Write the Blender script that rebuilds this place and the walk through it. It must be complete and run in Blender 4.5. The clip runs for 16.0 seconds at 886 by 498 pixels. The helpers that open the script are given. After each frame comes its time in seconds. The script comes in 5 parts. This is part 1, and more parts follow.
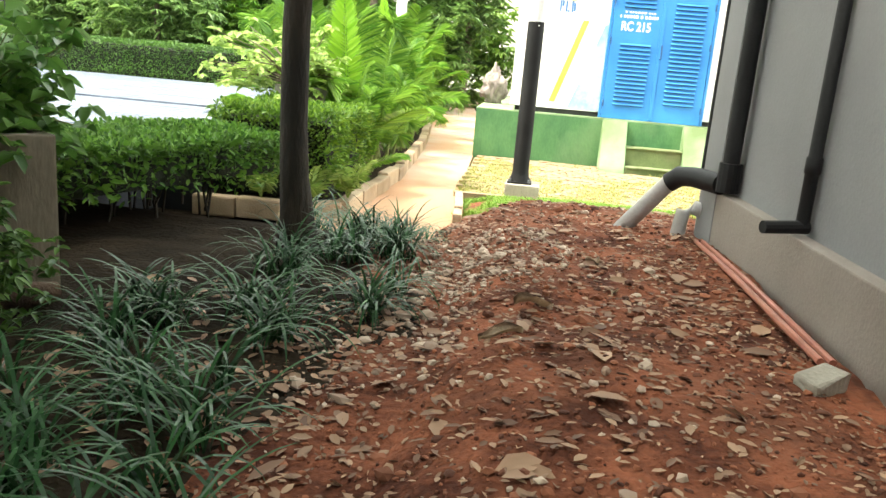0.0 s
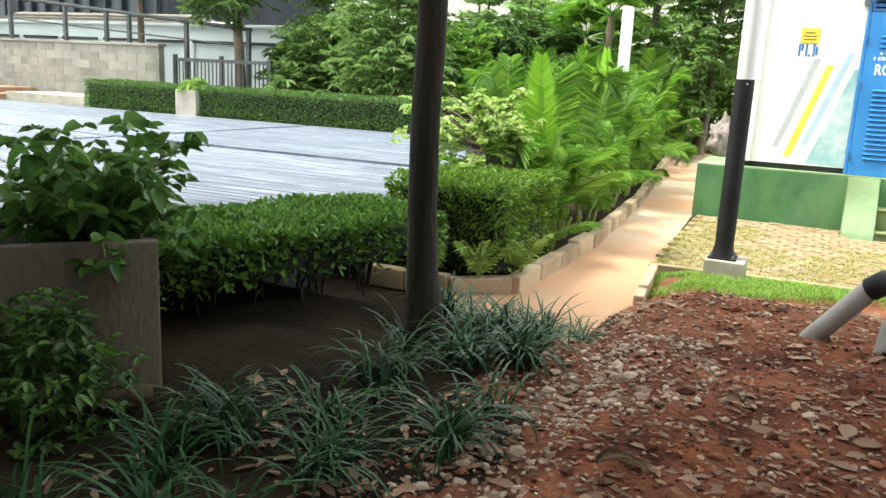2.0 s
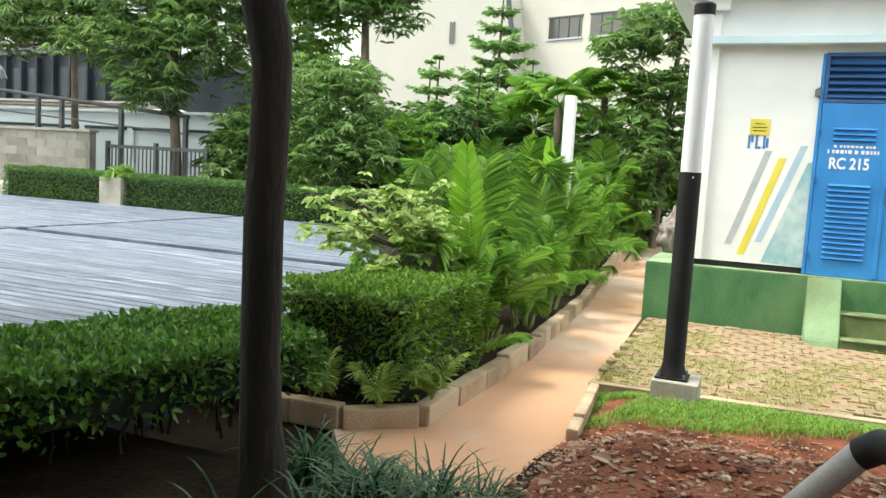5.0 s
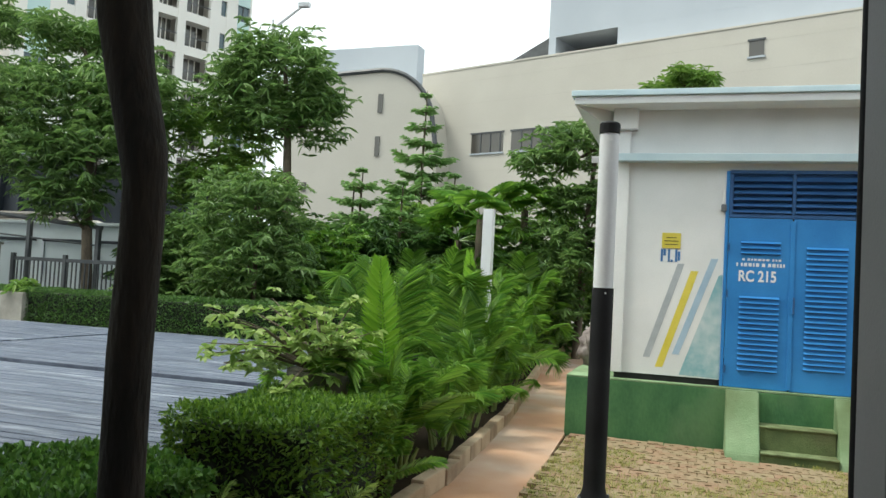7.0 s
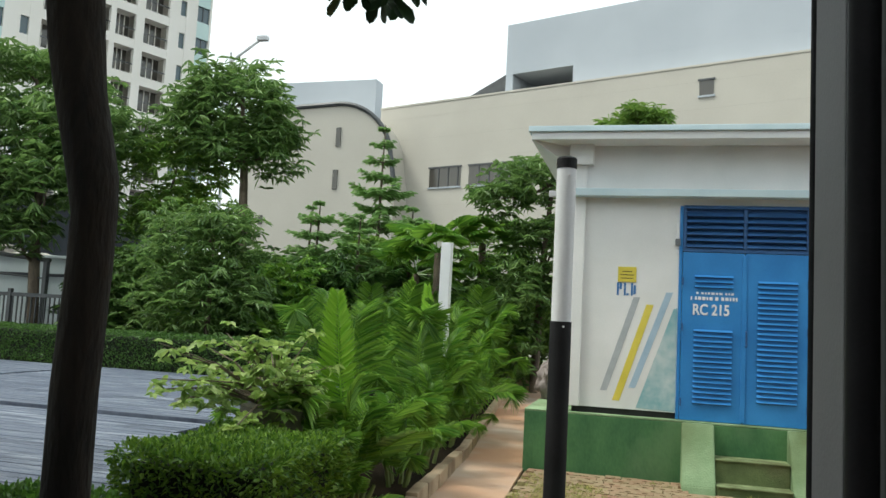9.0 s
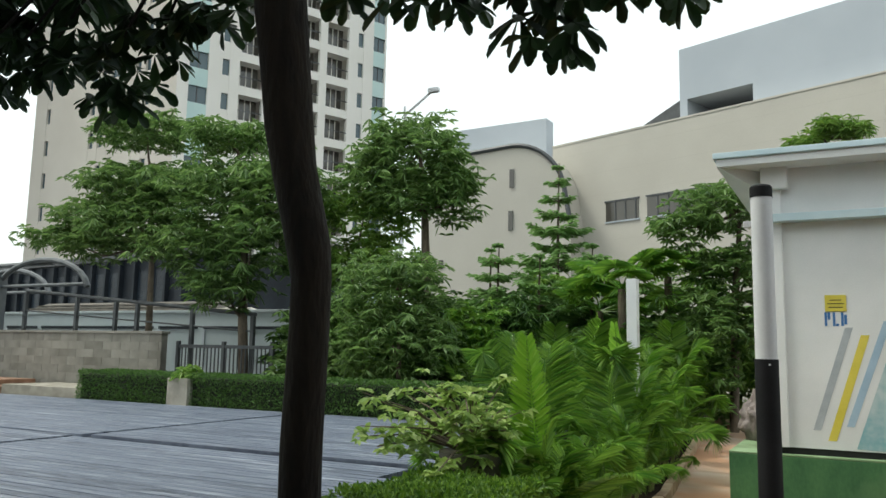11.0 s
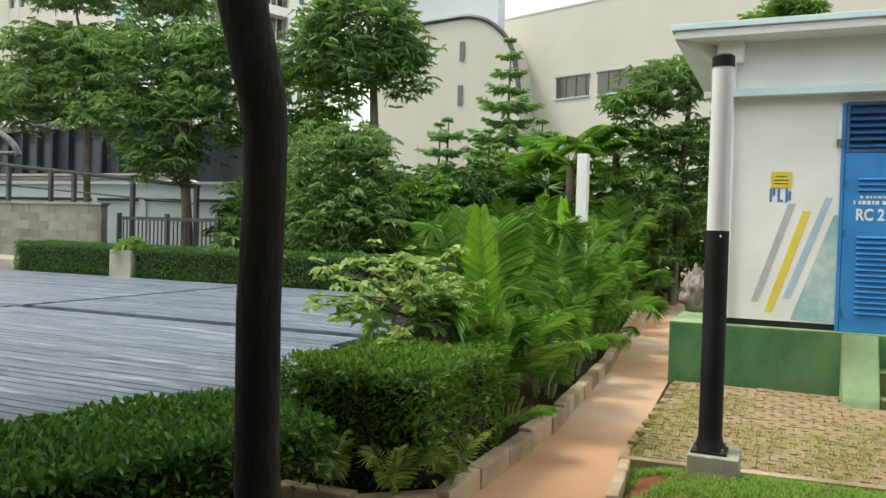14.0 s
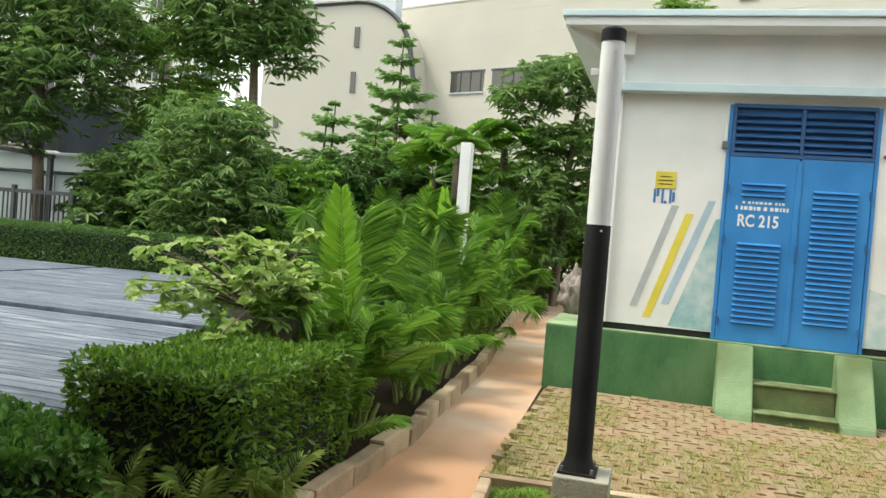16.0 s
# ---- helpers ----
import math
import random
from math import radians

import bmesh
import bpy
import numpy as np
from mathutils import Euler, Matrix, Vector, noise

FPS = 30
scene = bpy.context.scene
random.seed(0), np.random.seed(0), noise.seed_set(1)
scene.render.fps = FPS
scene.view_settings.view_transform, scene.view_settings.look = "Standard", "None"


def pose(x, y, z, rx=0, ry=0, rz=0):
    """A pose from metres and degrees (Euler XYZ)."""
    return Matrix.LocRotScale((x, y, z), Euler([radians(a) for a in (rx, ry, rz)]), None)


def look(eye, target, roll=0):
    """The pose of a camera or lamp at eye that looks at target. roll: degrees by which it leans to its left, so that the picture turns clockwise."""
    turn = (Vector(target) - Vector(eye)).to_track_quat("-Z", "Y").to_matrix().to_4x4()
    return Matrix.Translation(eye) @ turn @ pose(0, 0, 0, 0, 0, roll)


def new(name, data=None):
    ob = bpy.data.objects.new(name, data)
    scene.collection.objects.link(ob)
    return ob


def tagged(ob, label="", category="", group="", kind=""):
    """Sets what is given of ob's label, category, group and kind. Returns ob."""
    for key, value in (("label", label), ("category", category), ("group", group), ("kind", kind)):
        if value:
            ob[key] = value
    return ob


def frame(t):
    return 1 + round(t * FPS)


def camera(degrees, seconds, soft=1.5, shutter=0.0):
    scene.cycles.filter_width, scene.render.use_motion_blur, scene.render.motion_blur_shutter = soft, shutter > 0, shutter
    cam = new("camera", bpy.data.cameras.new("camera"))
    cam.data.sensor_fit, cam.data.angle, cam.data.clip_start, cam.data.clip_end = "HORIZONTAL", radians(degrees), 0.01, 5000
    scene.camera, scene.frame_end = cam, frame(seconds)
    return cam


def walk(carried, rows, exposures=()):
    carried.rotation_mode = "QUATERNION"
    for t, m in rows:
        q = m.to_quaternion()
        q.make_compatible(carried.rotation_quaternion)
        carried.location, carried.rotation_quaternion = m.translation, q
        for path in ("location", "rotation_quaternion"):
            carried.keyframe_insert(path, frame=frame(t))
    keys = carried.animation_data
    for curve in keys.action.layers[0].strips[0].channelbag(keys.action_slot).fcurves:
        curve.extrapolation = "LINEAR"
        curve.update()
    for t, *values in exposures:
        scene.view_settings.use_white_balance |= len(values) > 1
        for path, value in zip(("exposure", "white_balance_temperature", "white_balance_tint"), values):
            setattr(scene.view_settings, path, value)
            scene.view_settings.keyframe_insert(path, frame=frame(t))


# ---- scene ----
cam = camera(58.8, 16.0)
PATH = [
    (0, (-1.002, -13.059, 0.717), (-1.203, -11.126, 0.246), 4.9),
    (0.5, (-0.845, -12.861, 0.783), (-1.323, -10.965, 0.362), 4.8),
    (1, (-0.691, -12.661, 0.886), (-1.35, -10.805, 0.54), 2.2),
    (1.5, (-0.535, -12.524, 0.982), (-1.301, -10.716, 0.607), 1.6),
    (2, (-0.467, -12.409, 1.033), (-1.283, -10.633, 0.609), 2.9),
    (2.5, (-0.503, -12.141, 1.043), (-1.312, -10.365, 0.605), 3.1),
    (3, (-0.507, -11.91, 1.047), (-1.363, -10.148, 0.646), 2.9),
    (3.2, (-0.505, -11.83, 1.05), (-1.40, -10.086, 0.673), 2.9),
    (5.3, (-0.515, -11.017, 1.067), (-1.254, -9.163, 0.927), 3.4),
    (5.5, (-0.484, -10.951, 1.094), (-1.22, -9.093, 1.003), 3.4),
    (6, (-0.457, -10.939, 1.103), (-1.131, -9.057, 1.122), 3.7),
    (6.5, (-0.463, -10.92, 1.113), (-1.086, -9.021, 1.182), 3.3),
    (7, (-0.463, -10.88, 1.125), (-1.063, -8.975, 1.213), 3.1),
    (7.5, (-0.462, -10.886, 1.114), (-1.052, -8.977, 1.206), 3.0),
    (8, (-0.471, -10.839, 1.124), (-1.007, -8.915, 1.217), 2.9),
    (8.2, (-0.473, -10.837, 1.118), (-0.962, -8.90, 1.224), 2.9),
    (10.3, (-0.497, -10.898, 1.163), (-1.172, -9.036, 1.445), 1.6),
    (10.5, (-0.507, -10.905, 1.169), (-1.253, -9.071, 1.45), 1.3),
    (11, (-0.53, -10.926, 1.167), (-1.447, -9.168, 1.427), 1.1),
    (11.5, (-0.552, -10.928, 1.166), (-1.57, -9.222, 1.392), 1.2),
    (12, (-0.551, -10.938, 1.156), (-1.581, -9.235, 1.349), 1.2),
    (12.5, (-0.553, -10.948, 1.152), (-1.544, -9.217, 1.29), 1.3),
    (13, (-0.579, -10.919, 1.14), (-1.545, -9.169, 1.214), 1.5),
    (13.5, (-0.601, -10.883, 1.124), (-1.512, -9.103, 1.135), 1.8),
    (14, (-0.651, -10.832, 1.106), (-1.446, -8.997, 1.058), 1.6),
    (14.5, (-0.694, -10.698, 1.079), (-1.393, -8.827, 0.979), 1.7),
    (15, (-0.675, -10.435, 1.054), (-1.351, -8.555, 0.96), 2.8),
    (15.5, (-0.643, -10.201, 1.058), (-1.263, -8.301, 0.988), 4.5),
    (16, (-0.692, -9.928, 1.043), (-1.226, -8.001, 0.995), 4.5),
]
EXPOSURES = [(t, stops, kelvin, 1) for t, stops, kelvin in ((0.0, 2.6, 7150), (0.6, 2.5, 7050), (1.2, 2.15, 6850), (3.0, 1.95, 6700), (5.5, 1.3, 6550), (6.5, 0.75, 6400), (8.0, 0.65, 6400),
                                                          (10.5, 0.35, 6450), (12.5, 0.45, 6600), (14.0, 0.85, 6800), (15.0, 1.1, 6850), (16.0, 1.05, 6850))]
walk(cam, [(t, look(eye, target, roll)) for t, eye, target, roll in PATH], EXPOSURES)

# ---------------------------------------------------------------- light
world = bpy.data.worlds.new("sky")
scene.world = world
world.use_nodes = True
wn = world.node_tree
sky = wn.nodes.new("ShaderNodeTexSky")
sky.sky_type, sky.sun_disc = "NISHITA", False
sky.sun_elevation, sky.sun_rotation = radians(58), radians(250)
sky.air_density, sky.dust_density, sky.ozone_density = 1.6, 6.0, 0.6
bg = wn.nodes["Background"]
haze = wn.nodes.new("ShaderNodeMix")
haze.data_type = "RGBA"
haze.inputs[0].default_value = 0.72
haze.inputs[7].default_value = (9.0, 9.3, 9.6, 1)
wn.links.new(sky.outputs[0], haze.inputs[6])
wn.links.new(haze.outputs[2], bg.inputs[0])
bg.inputs[1].default_value = 0.12
sun = new("sun", bpy.data.lights.new("sun", "SUN"))
sun.data.energy, sun.data.angle, sun.data.color = 1.5, radians(14), (1.0, 0.96, 0.9)
az, el = radians(250), radians(58)
sun.matrix_world = look((math.sin(az) * 30, math.cos(az) * 30, 30 * math.tan(el)), (0, 0, 0))

# ---------------------------------------------------------------- materials
def shader(name):
    m = bpy.data.materials.new(name)
    m.use_nodes = True
    return m, m.node_tree, m.node_tree.nodes["Principled BSDF"]


def surface(name, a, b, scale=3.0, rough=0.7, bump=0.2, fine=60.0, c=None, cover=0.5, metal=0.0, stretch=(1, 1, 1), spec=0.5, per_object=0.0):
    """Paint a..b mottled at a large scale, grain at a fine one, and stains of colour c."""
    m, t, p = shader(name)
    N, K = t.nodes.new, t.links.new
    co = N("ShaderNodeTexCoord")
    mp = N("ShaderNodeMapping")
    mp.inputs[3].default_value = stretch
    K(co.outputs["Object"], mp.inputs[0])
    big, small = N("ShaderNodeTexNoise"), N("ShaderNodeTexNoise")
    for n, s in ((big, scale), (small, fine)):
        n.inputs["Scale"].default_value, n.inputs["Detail"].default_value = s, 6
        K(mp.outputs[0], n.inputs[0])
    ramp = N("ShaderNodeValToRGB")
    ramp.color_ramp.elements[0].position, ramp.color_ramp.elements[1].position = 0.35, 0.68
    ramp.color_ramp.elements[0].color, ramp.color_ramp.elements[1].color = (*a, 1), (*b, 1)
    add = N("ShaderNodeMath")
    add.operation = "MULTIPLY_ADD"
    add.inputs[1].default_value = 0.35
    K(small.outputs[0], add.inputs[0])
    sub = N("ShaderNodeMath")
    sub.operation = "MULTIPLY_ADD"
    sub.inputs[1].default_value, sub.inputs[2].default_value = 1.0, -0.17
    K(big.outputs[0], sub.inputs[0])
    K(sub.outputs[0], add.inputs[2])
    if per_object:
        oi = N("ShaderNodeObjectInfo")
        po = N("ShaderNodeMath")
        po.operation, po.inputs[1].default_value = "MULTIPLY_ADD", per_object
        K(oi.outputs["Random"], po.inputs[0])
        K(add.outputs[0], po.inputs[2])
        add = po
        shift = N("ShaderNodeMath")
        shift.operation, shift.inputs[1].default_value = "MULTIPLY", 53.0
        K(oi.outputs["Random"], shift.inputs[0])
        K(shift.outputs[0], mp.inputs[1])
    K(add.outputs[0], ramp.inputs[0])
    out = ramp.outputs[0]
    if c:
        st = N("ShaderNodeTexNoise")
        st.inputs["Scale"].default_value, st.inputs["Detail"].default_value = scale * 0.37, 8
        K(mp.outputs[0], st.inputs[0])
        sr = N("ShaderNodeValToRGB")
        sr.color_ramp.elements[0].position, sr.color_ramp.elements[1].position = 1 - cover - 0.1, 1 - cover + 0.12
        K(st.outputs[0], sr.inputs[0])
        mx = N("ShaderNodeMix")
        mx.data_type = "RGBA"
        mx.inputs[7].default_value = (*c, 1)
        K(sr.outputs[0], mx.inputs[0])
        K(out, mx.inputs[6])
        out = mx.outputs[2]
    K(out, p.inputs["Base Color"])
    rr = N("ShaderNodeMath")
    rr.operation, rr.inputs[1].default_value, rr.inputs[2].default_value = "MULTIPLY_ADD", 0.25, rough - 0.12
    K(small.outputs[0], rr.inputs[0])
    K(rr.outputs[0], p.inputs["Roughness"])
    p.inputs["Metallic"].default_value = metal
    p.inputs["Specular IOR Level"].default_value = spec
    if bump:
        bp = N("ShaderNodeBump")
        bp.inputs["Strength"].default_value, bp.inputs["Distance"].default_value = bump, 0.02
        K(small.outputs[0], bp.inputs["Height"])
        K(bp.outputs[0], p.inputs["Normal"])
    return m


def foliage(name, a, b, gloss=0.42, through_light=0.3, spec=0.5):
    """Leaves: every leaf its own tone from a to b, glossy, with light passing through."""
    m, t, p = shader(name)
    N, K = t.nodes.new, t.links.new
    g = N("ShaderNodeNewGeometry")
    r = N("ShaderNodeValToRGB")
    r.color_ramp.elements[0].color, r.color_ramp.elements[1].color = (*a, 1), (*b, 1)
    K(g.outputs["Random Per Island"], r.inputs[0])
    K(r.outputs[0], p.inputs["Base Color"])
    p.inputs["Roughness"].default_value = gloss
    p.inputs["Specular IOR Level"].default_value = spec
    tr = N("ShaderNodeBsdfTranslucent")
    K(r.outputs[0], tr.inputs[0])
    mx = N("ShaderNodeMixShader")
    mx.inputs[0].default_value = through_light
    K(p.outputs[0], mx.inputs[1])
    K(tr.outputs[0], mx.inputs[2])
    K(mx.outputs[0], t.nodes["Material Output"].inputs[0])
    return m


WHITE = surface("white_paint", (0.70, 0.71, 0.70), (0.80, 0.80, 0.79), 1.2, 0.6, 0.1, c=(0.62, 0.61, 0.58), cover=0.25)
PALE_BLUE = surface("pale_blue_paint", (0.50, 0.63, 0.68), (0.60, 0.72, 0.76), 2, 0.6, 0.1)
BLUE = surface("blue_door_paint", (0.03, 0.19, 0.50), (0.045, 0.25, 0.60), 1.5, 0.42, 0.06)
BLUE_DARK = surface("dark_blue_paint_and_slot_shade", (0.022, 0.08, 0.21), (0.035, 0.115, 0.29), 2, 0.5, 0.06)
GREEN = surface("green_plinth_paint", (0.036, 0.12, 0.045), (0.082, 0.205, 0.075), 2.6, 0.75, 0.3, 30, c=(0.14, 0.24, 0.115), cover=0.38, stretch=(1, 1, 0.5))
PALE_GREEN = surface("faded_green_paint", (0.19, 0.30, 0.15), (0.29, 0.40, 0.23), 2.5, 0.78, 0.35, c=(0.12, 0.17, 0.07), cover=0.44)
OLIVE = surface("dirty_olive_paint", (0.085, 0.12, 0.045), (0.15, 0.19, 0.075), 3, 0.85, 0.4, c=(0.17, 0.15, 0.08), cover=0.42)
TREAD = surface("mossy_tread_paint", (0.13, 0.17, 0.07), (0.25, 0.31, 0.15), 6, 0.85, 0.5, c=(0.10, 0.11, 0.04), cover=0.45)
# Brown wood in a darker tone than LOG.
DARK_WOOD = surface("dark_brown_wood", (0.035, 0.019, 0.010), (0.10, 0.055, 0.03), 6, 0.85, 0.7, 40)
SEAM = surface("dark_gap", (0.015, 0.015, 0.015), (0.03, 0.03, 0.03), 5, 0.8, 0.1)
GREY_STRIPE = surface("grey_stripe_paint", (0.35, 0.38, 0.40), (0.47, 0.50, 0.52), 3, 0.6, 0.05)
YELLOW = surface("yellow_stripe_paint", (0.62, 0.52, 0.06), (0.74, 0.62, 0.10), 3, 0.6, 0.05)
SKY_STRIPE = surface("light_blue_stripe_paint", (0.33, 0.46, 0.58), (0.42, 0.55, 0.66), 3, 0.6, 0.05)
MURAL = surface("teal_mural_paint", (0.22, 0.42, 0.46), (0.62, 0.67, 0.66), 1.1, 0.6, 0.05, fine=9, c=(0.10, 0.30, 0.33), cover=0.30)
TEXT_BLUE = surface("blue_lettering", (0.05, 0.16, 0.38), (0.07, 0.2, 0.45), 3, 0.6, 0.0)
TEXT_WHITE = surface("white_lettering", (0.72, 0.75, 0.78), (0.8, 0.82, 0.84), 3, 0.6, 0.0)
BLACK = surface("black_post_paint", (0.008, 0.008, 0.009), (0.018, 0.018, 0.02), 2, 0.6, 0.06, spec=0.2)
STEEL_WHITE = surface("white_post_paint", (0.68, 0.69, 0.71), (0.78, 0.79, 0.8), 2, 0.5, 0.05, c=(0.5, 0.5, 0.48), cover=0.2)
CONCRETE = surface("weathered_concrete", (0.26, 0.24, 0.20), (0.40, 0.37, 0.31), 2.5, 0.85, 0.4, c=(0.15, 0.14, 0.10), cover=0.33)
DARK_CONCRETE = surface("mossy_concrete", (0.11, 0.105, 0.085), (0.21, 0.195, 0.155), 2.5, 0.85, 0.4, c=(0.05, 0.065, 0.03), cover=0.46)
PLANTER = surface("stained_planter_concrete", (0.17, 0.14, 0.105), (0.30, 0.26, 0.20), 1.6, 0.9, 0.4, 40, c=(0.075, 0.07, 0.03), cover=0.46, stretch=(1, 1, 0.35))
KERB = surface("earthy_kerb_concrete", (0.36, 0.25, 0.16), (0.48, 0.37, 0.25), 3, 0.9, 0.5, c=(0.20, 0.13, 0.08), cover=0.4, per_object=0.25)
PATH_MAT = surface("dirt_washed_path", (0.46, 0.35, 0.265), (0.56, 0.45, 0.355), 1.4, 0.9, 0.35, 45, c=(0.47, 0.265, 0.155), cover=0.53)
SOIL = surface("red_soil", (0.060, 0.020, 0.012), (0.25, 0.088, 0.047), 3.0, 0.95, 1.0, 30, c=(0.20, 0.082, 0.048), cover=0.36, spec=0.12)
# Dark garden soil, lowered further: shade under the planting is in its colour.
EARTH = surface("shade_darkened_soil", (0.011, 0.008, 0.0055), (0.034, 0.024, 0.015), 1.3, 0.95, 0.9, 30, c=(0.04, 0.045, 0.018), cover=0.30, spec=0.08)
PAVER = surface("pale_paver_concrete", (0.22, 0.165, 0.09), (0.31, 0.24, 0.14), 4, 0.9, 0.5, c=(0.31, 0.185, 0.115), cover=0.46, per_object=0.3)
PAVER_BED = surface("paver_bed_soil", (0.20, 0.14, 0.085), (0.28, 0.22, 0.13), 6, 0.95, 0.7, c=(0.20, 0.23, 0.07), cover=0.48)
DECK = surface("weathered_grey_deck", (0.040, 0.050, 0.080), (0.15, 0.175, 0.235), 2.0, 0.38, 0.4, 26, c=(0.36, 0.395, 0.47), cover=0.37, stretch=(1.5, 9, 1), per_object=0.3)
DECK_GAP = surface("deck_joint", (0.012, 0.014, 0.022), (0.03, 0.033, 0.045), 3, 0.7, 0.1)
# Bark colour cut to near black to carry the shade on the trunk.
BARK = surface("shaded_tree_bark", (0.010, 0.008, 0.006), (0.038, 0.028, 0.019), 5, 0.9, 0.8, 40, stretch=(1, 1, 0.25))
BARK_PALE = surface("grey_brown_bark", (0.09, 0.07, 0.05), (0.19, 0.15, 0.11), 5, 0.9, 0.6, 40, stretch=(1, 1, 0.3))
LOG = surface("pale_brown_wood", (0.16, 0.10, 0.055), (0.30, 0.21, 0.13), 6, 0.85, 0.6, 40, stretch=(1, 1, 0.3))
STEM = surface("green_palm_stem", (0.12, 0.16, 0.04), (0.22, 0.24, 0.07), 4, 0.6, 0.3)
GREYWALL = surface("grey_building_paint", (0.18, 0.18, 0.19), (0.23, 0.23, 0.24), 0.8, 0.75, 0.12)
GREYTRIM = surface("taupe_plinth_paint", (0.20, 0.17, 0.15), (0.27, 0.235, 0.21), 1.2, 0.8, 0.2)
PVC = surface("grey_pvc_pipe", (0.30, 0.29, 0.28), (0.42, 0.41, 0.39), 4, 0.5, 0.1)
RED_CABLE = surface("red_conduit_plastic", (0.27, 0.085, 0.055), (0.40, 0.15, 0.10), 5, 0.5, 0.1)
MALL = surface("beige_wall_panels", (0.47, 0.445, 0.395), (0.52, 0.495, 0.44), 0.3, 0.75, 0.08, 12)
MALL_GREY = surface("light_grey_cladding", (0.40, 0.44, 0.49), (0.46, 0.50, 0.55), 0.2, 0.6, 0.05)
MALL_JOINT = surface("panel_joint_shade", (0.43, 0.405, 0.36), (0.48, 0.455, 0.405), 0.4, 0.8, 0.05)
TEAL = surface("pale_teal_spandrel", (0.50, 0.66, 0.64), (0.58, 0.73, 0.70), 0.3, 0.5, 0.02)
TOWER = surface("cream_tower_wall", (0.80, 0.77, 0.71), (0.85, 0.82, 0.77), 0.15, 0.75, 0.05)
# Darker copy of the cream wall: the side face's shade is in the colour.
TOWER_SIDE = surface("shaded_cream_tower_wall", (0.56, 0.52, 0.46), (0.63, 0.59, 0.53), 0.15, 0.75, 0.05)
PODIUM = surface("dark_podium_cladding", (0.014, 0.018, 0.024), (0.034, 0.042, 0.052), 0.4, 0.6, 0.05, spec=0.25)
GLASS_SHADE = surface("shaded_podium_glass", (0.012, 0.018, 0.026), (0.03, 0.042, 0.056), 0.6, 0.3, 0.0, spec=0.3)
DARKTRIM = surface("dark_metal_trim", (0.05, 0.055, 0.06), (0.09, 0.095, 0.10), 2, 0.5, 0.05)
ARCH = surface("grey_steel", (0.10, 0.11, 0.12), (0.17, 0.18, 0.19), 2, 0.45, 0.05)
TILE_ROOF = surface("brown_roof_tiles", (0.085, 0.08, 0.07), (0.15, 0.135, 0.115), 2, 0.8, 0.3)
BLOCK = surface("grey_block", (0.19, 0.18, 0.155), (0.28, 0.265, 0.23), 1.5, 0.85, 0.3, c=(0.12, 0.11, 0.09), cover=0.42, per_object=0.05)
PALE_WALL = surface("pale_blue_grey_wall", (0.42, 0.48, 0.50), (0.50, 0.56, 0.58), 0.6, 0.7, 0.05)
TERRACOTTA = surface("brick_step", (0.24, 0.14, 0.09), (0.36, 0.22, 0.15), 3, 0.85, 0.3)
SACK = surface("pale_plastic_sack", (0.15, 0.12, 0.11), (0.28, 0.235, 0.215), 7, 0.5, 0.8, 18)
SACK_PALE = surface("pale_dry_leaf", (0.34, 0.25, 0.17), (0.48, 0.38, 0.27), 14, 0.8, 0.3)
DEAD = foliage("dry_leaf", (0.10, 0.045, 0.025), (0.38, 0.24, 0.15), 0.75, 0.05)
STONE = foliage("pale_rubble", (0.22, 0.14, 0.10), (0.54, 0.44, 0.34), 0.9, 0.0)
CLOD = foliage("red_soil_clod", (0.06, 0.02, 0.011), (0.30, 0.11, 0.055), 0.95, 0.0)
L_PULAI = foliage("glossy_tree_leaf", (0.085, 0.17, 0.045), (0.23, 0.36, 0.105), 0.36, 0.42)
# Leaves seen from below; their shade is put into this very dark green.
L_NEAR = foliage("shaded_overhead_leaf", (0.016, 0.045, 0.012), (0.04, 0.085, 0.025), 0.5, 0.16)
L_BRIGHT = foliage("bright_tree_leaf", (0.12, 0.25, 0.04), (0.26, 0.40, 0.08), 0.4, 0.4)
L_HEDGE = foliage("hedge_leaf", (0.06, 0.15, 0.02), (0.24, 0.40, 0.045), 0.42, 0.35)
# The hedge leaf again, darker, with the shade under the tree painted in.
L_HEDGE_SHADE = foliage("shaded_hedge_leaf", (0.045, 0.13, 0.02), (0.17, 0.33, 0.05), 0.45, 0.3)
L_BUSH = foliage("planter_bush_leaf", (0.06, 0.16, 0.03), (0.17, 0.33, 0.07), 0.4, 0.4)
L_HEDGE_DARK = foliage("dark_hedge_leaf", (0.035, 0.095, 0.018), (0.12, 0.24, 0.04))
L_PALM = foliage("palm_leaflet", (0.08, 0.21, 0.028), (0.27, 0.46, 0.065), 0.34, 0.42)
L_SPEAR = foliage("young_palm_leaflet", (0.22, 0.46, 0.035), (0.34, 0.58, 0.06), 0.4, 0.45)
L_SHRUB = foliage("pale_shrub_leaf", (0.19, 0.32, 0.06), (0.42, 0.54, 0.16), 0.45, 0.4)
L_PINE = foliage("conifer_spray", (0.15, 0.29, 0.09), (0.31, 0.47, 0.17), 0.6, 0.4)
L_STRAP = foliage("strap_leaf", (0.007, 0.034, 0.011), (0.034, 0.105, 0.032), 0.36, 0.12, 0.2)
L_GRASS = foliage("lawn_blade", (0.10, 0.24, 0.02), (0.27, 0.42, 0.06), 0.6, 0.3)
L_DRYGRASS = foliage("sparse_turf_blade", (0.16, 0.21, 0.035), (0.40, 0.38, 0.10), 0.6, 0.25)
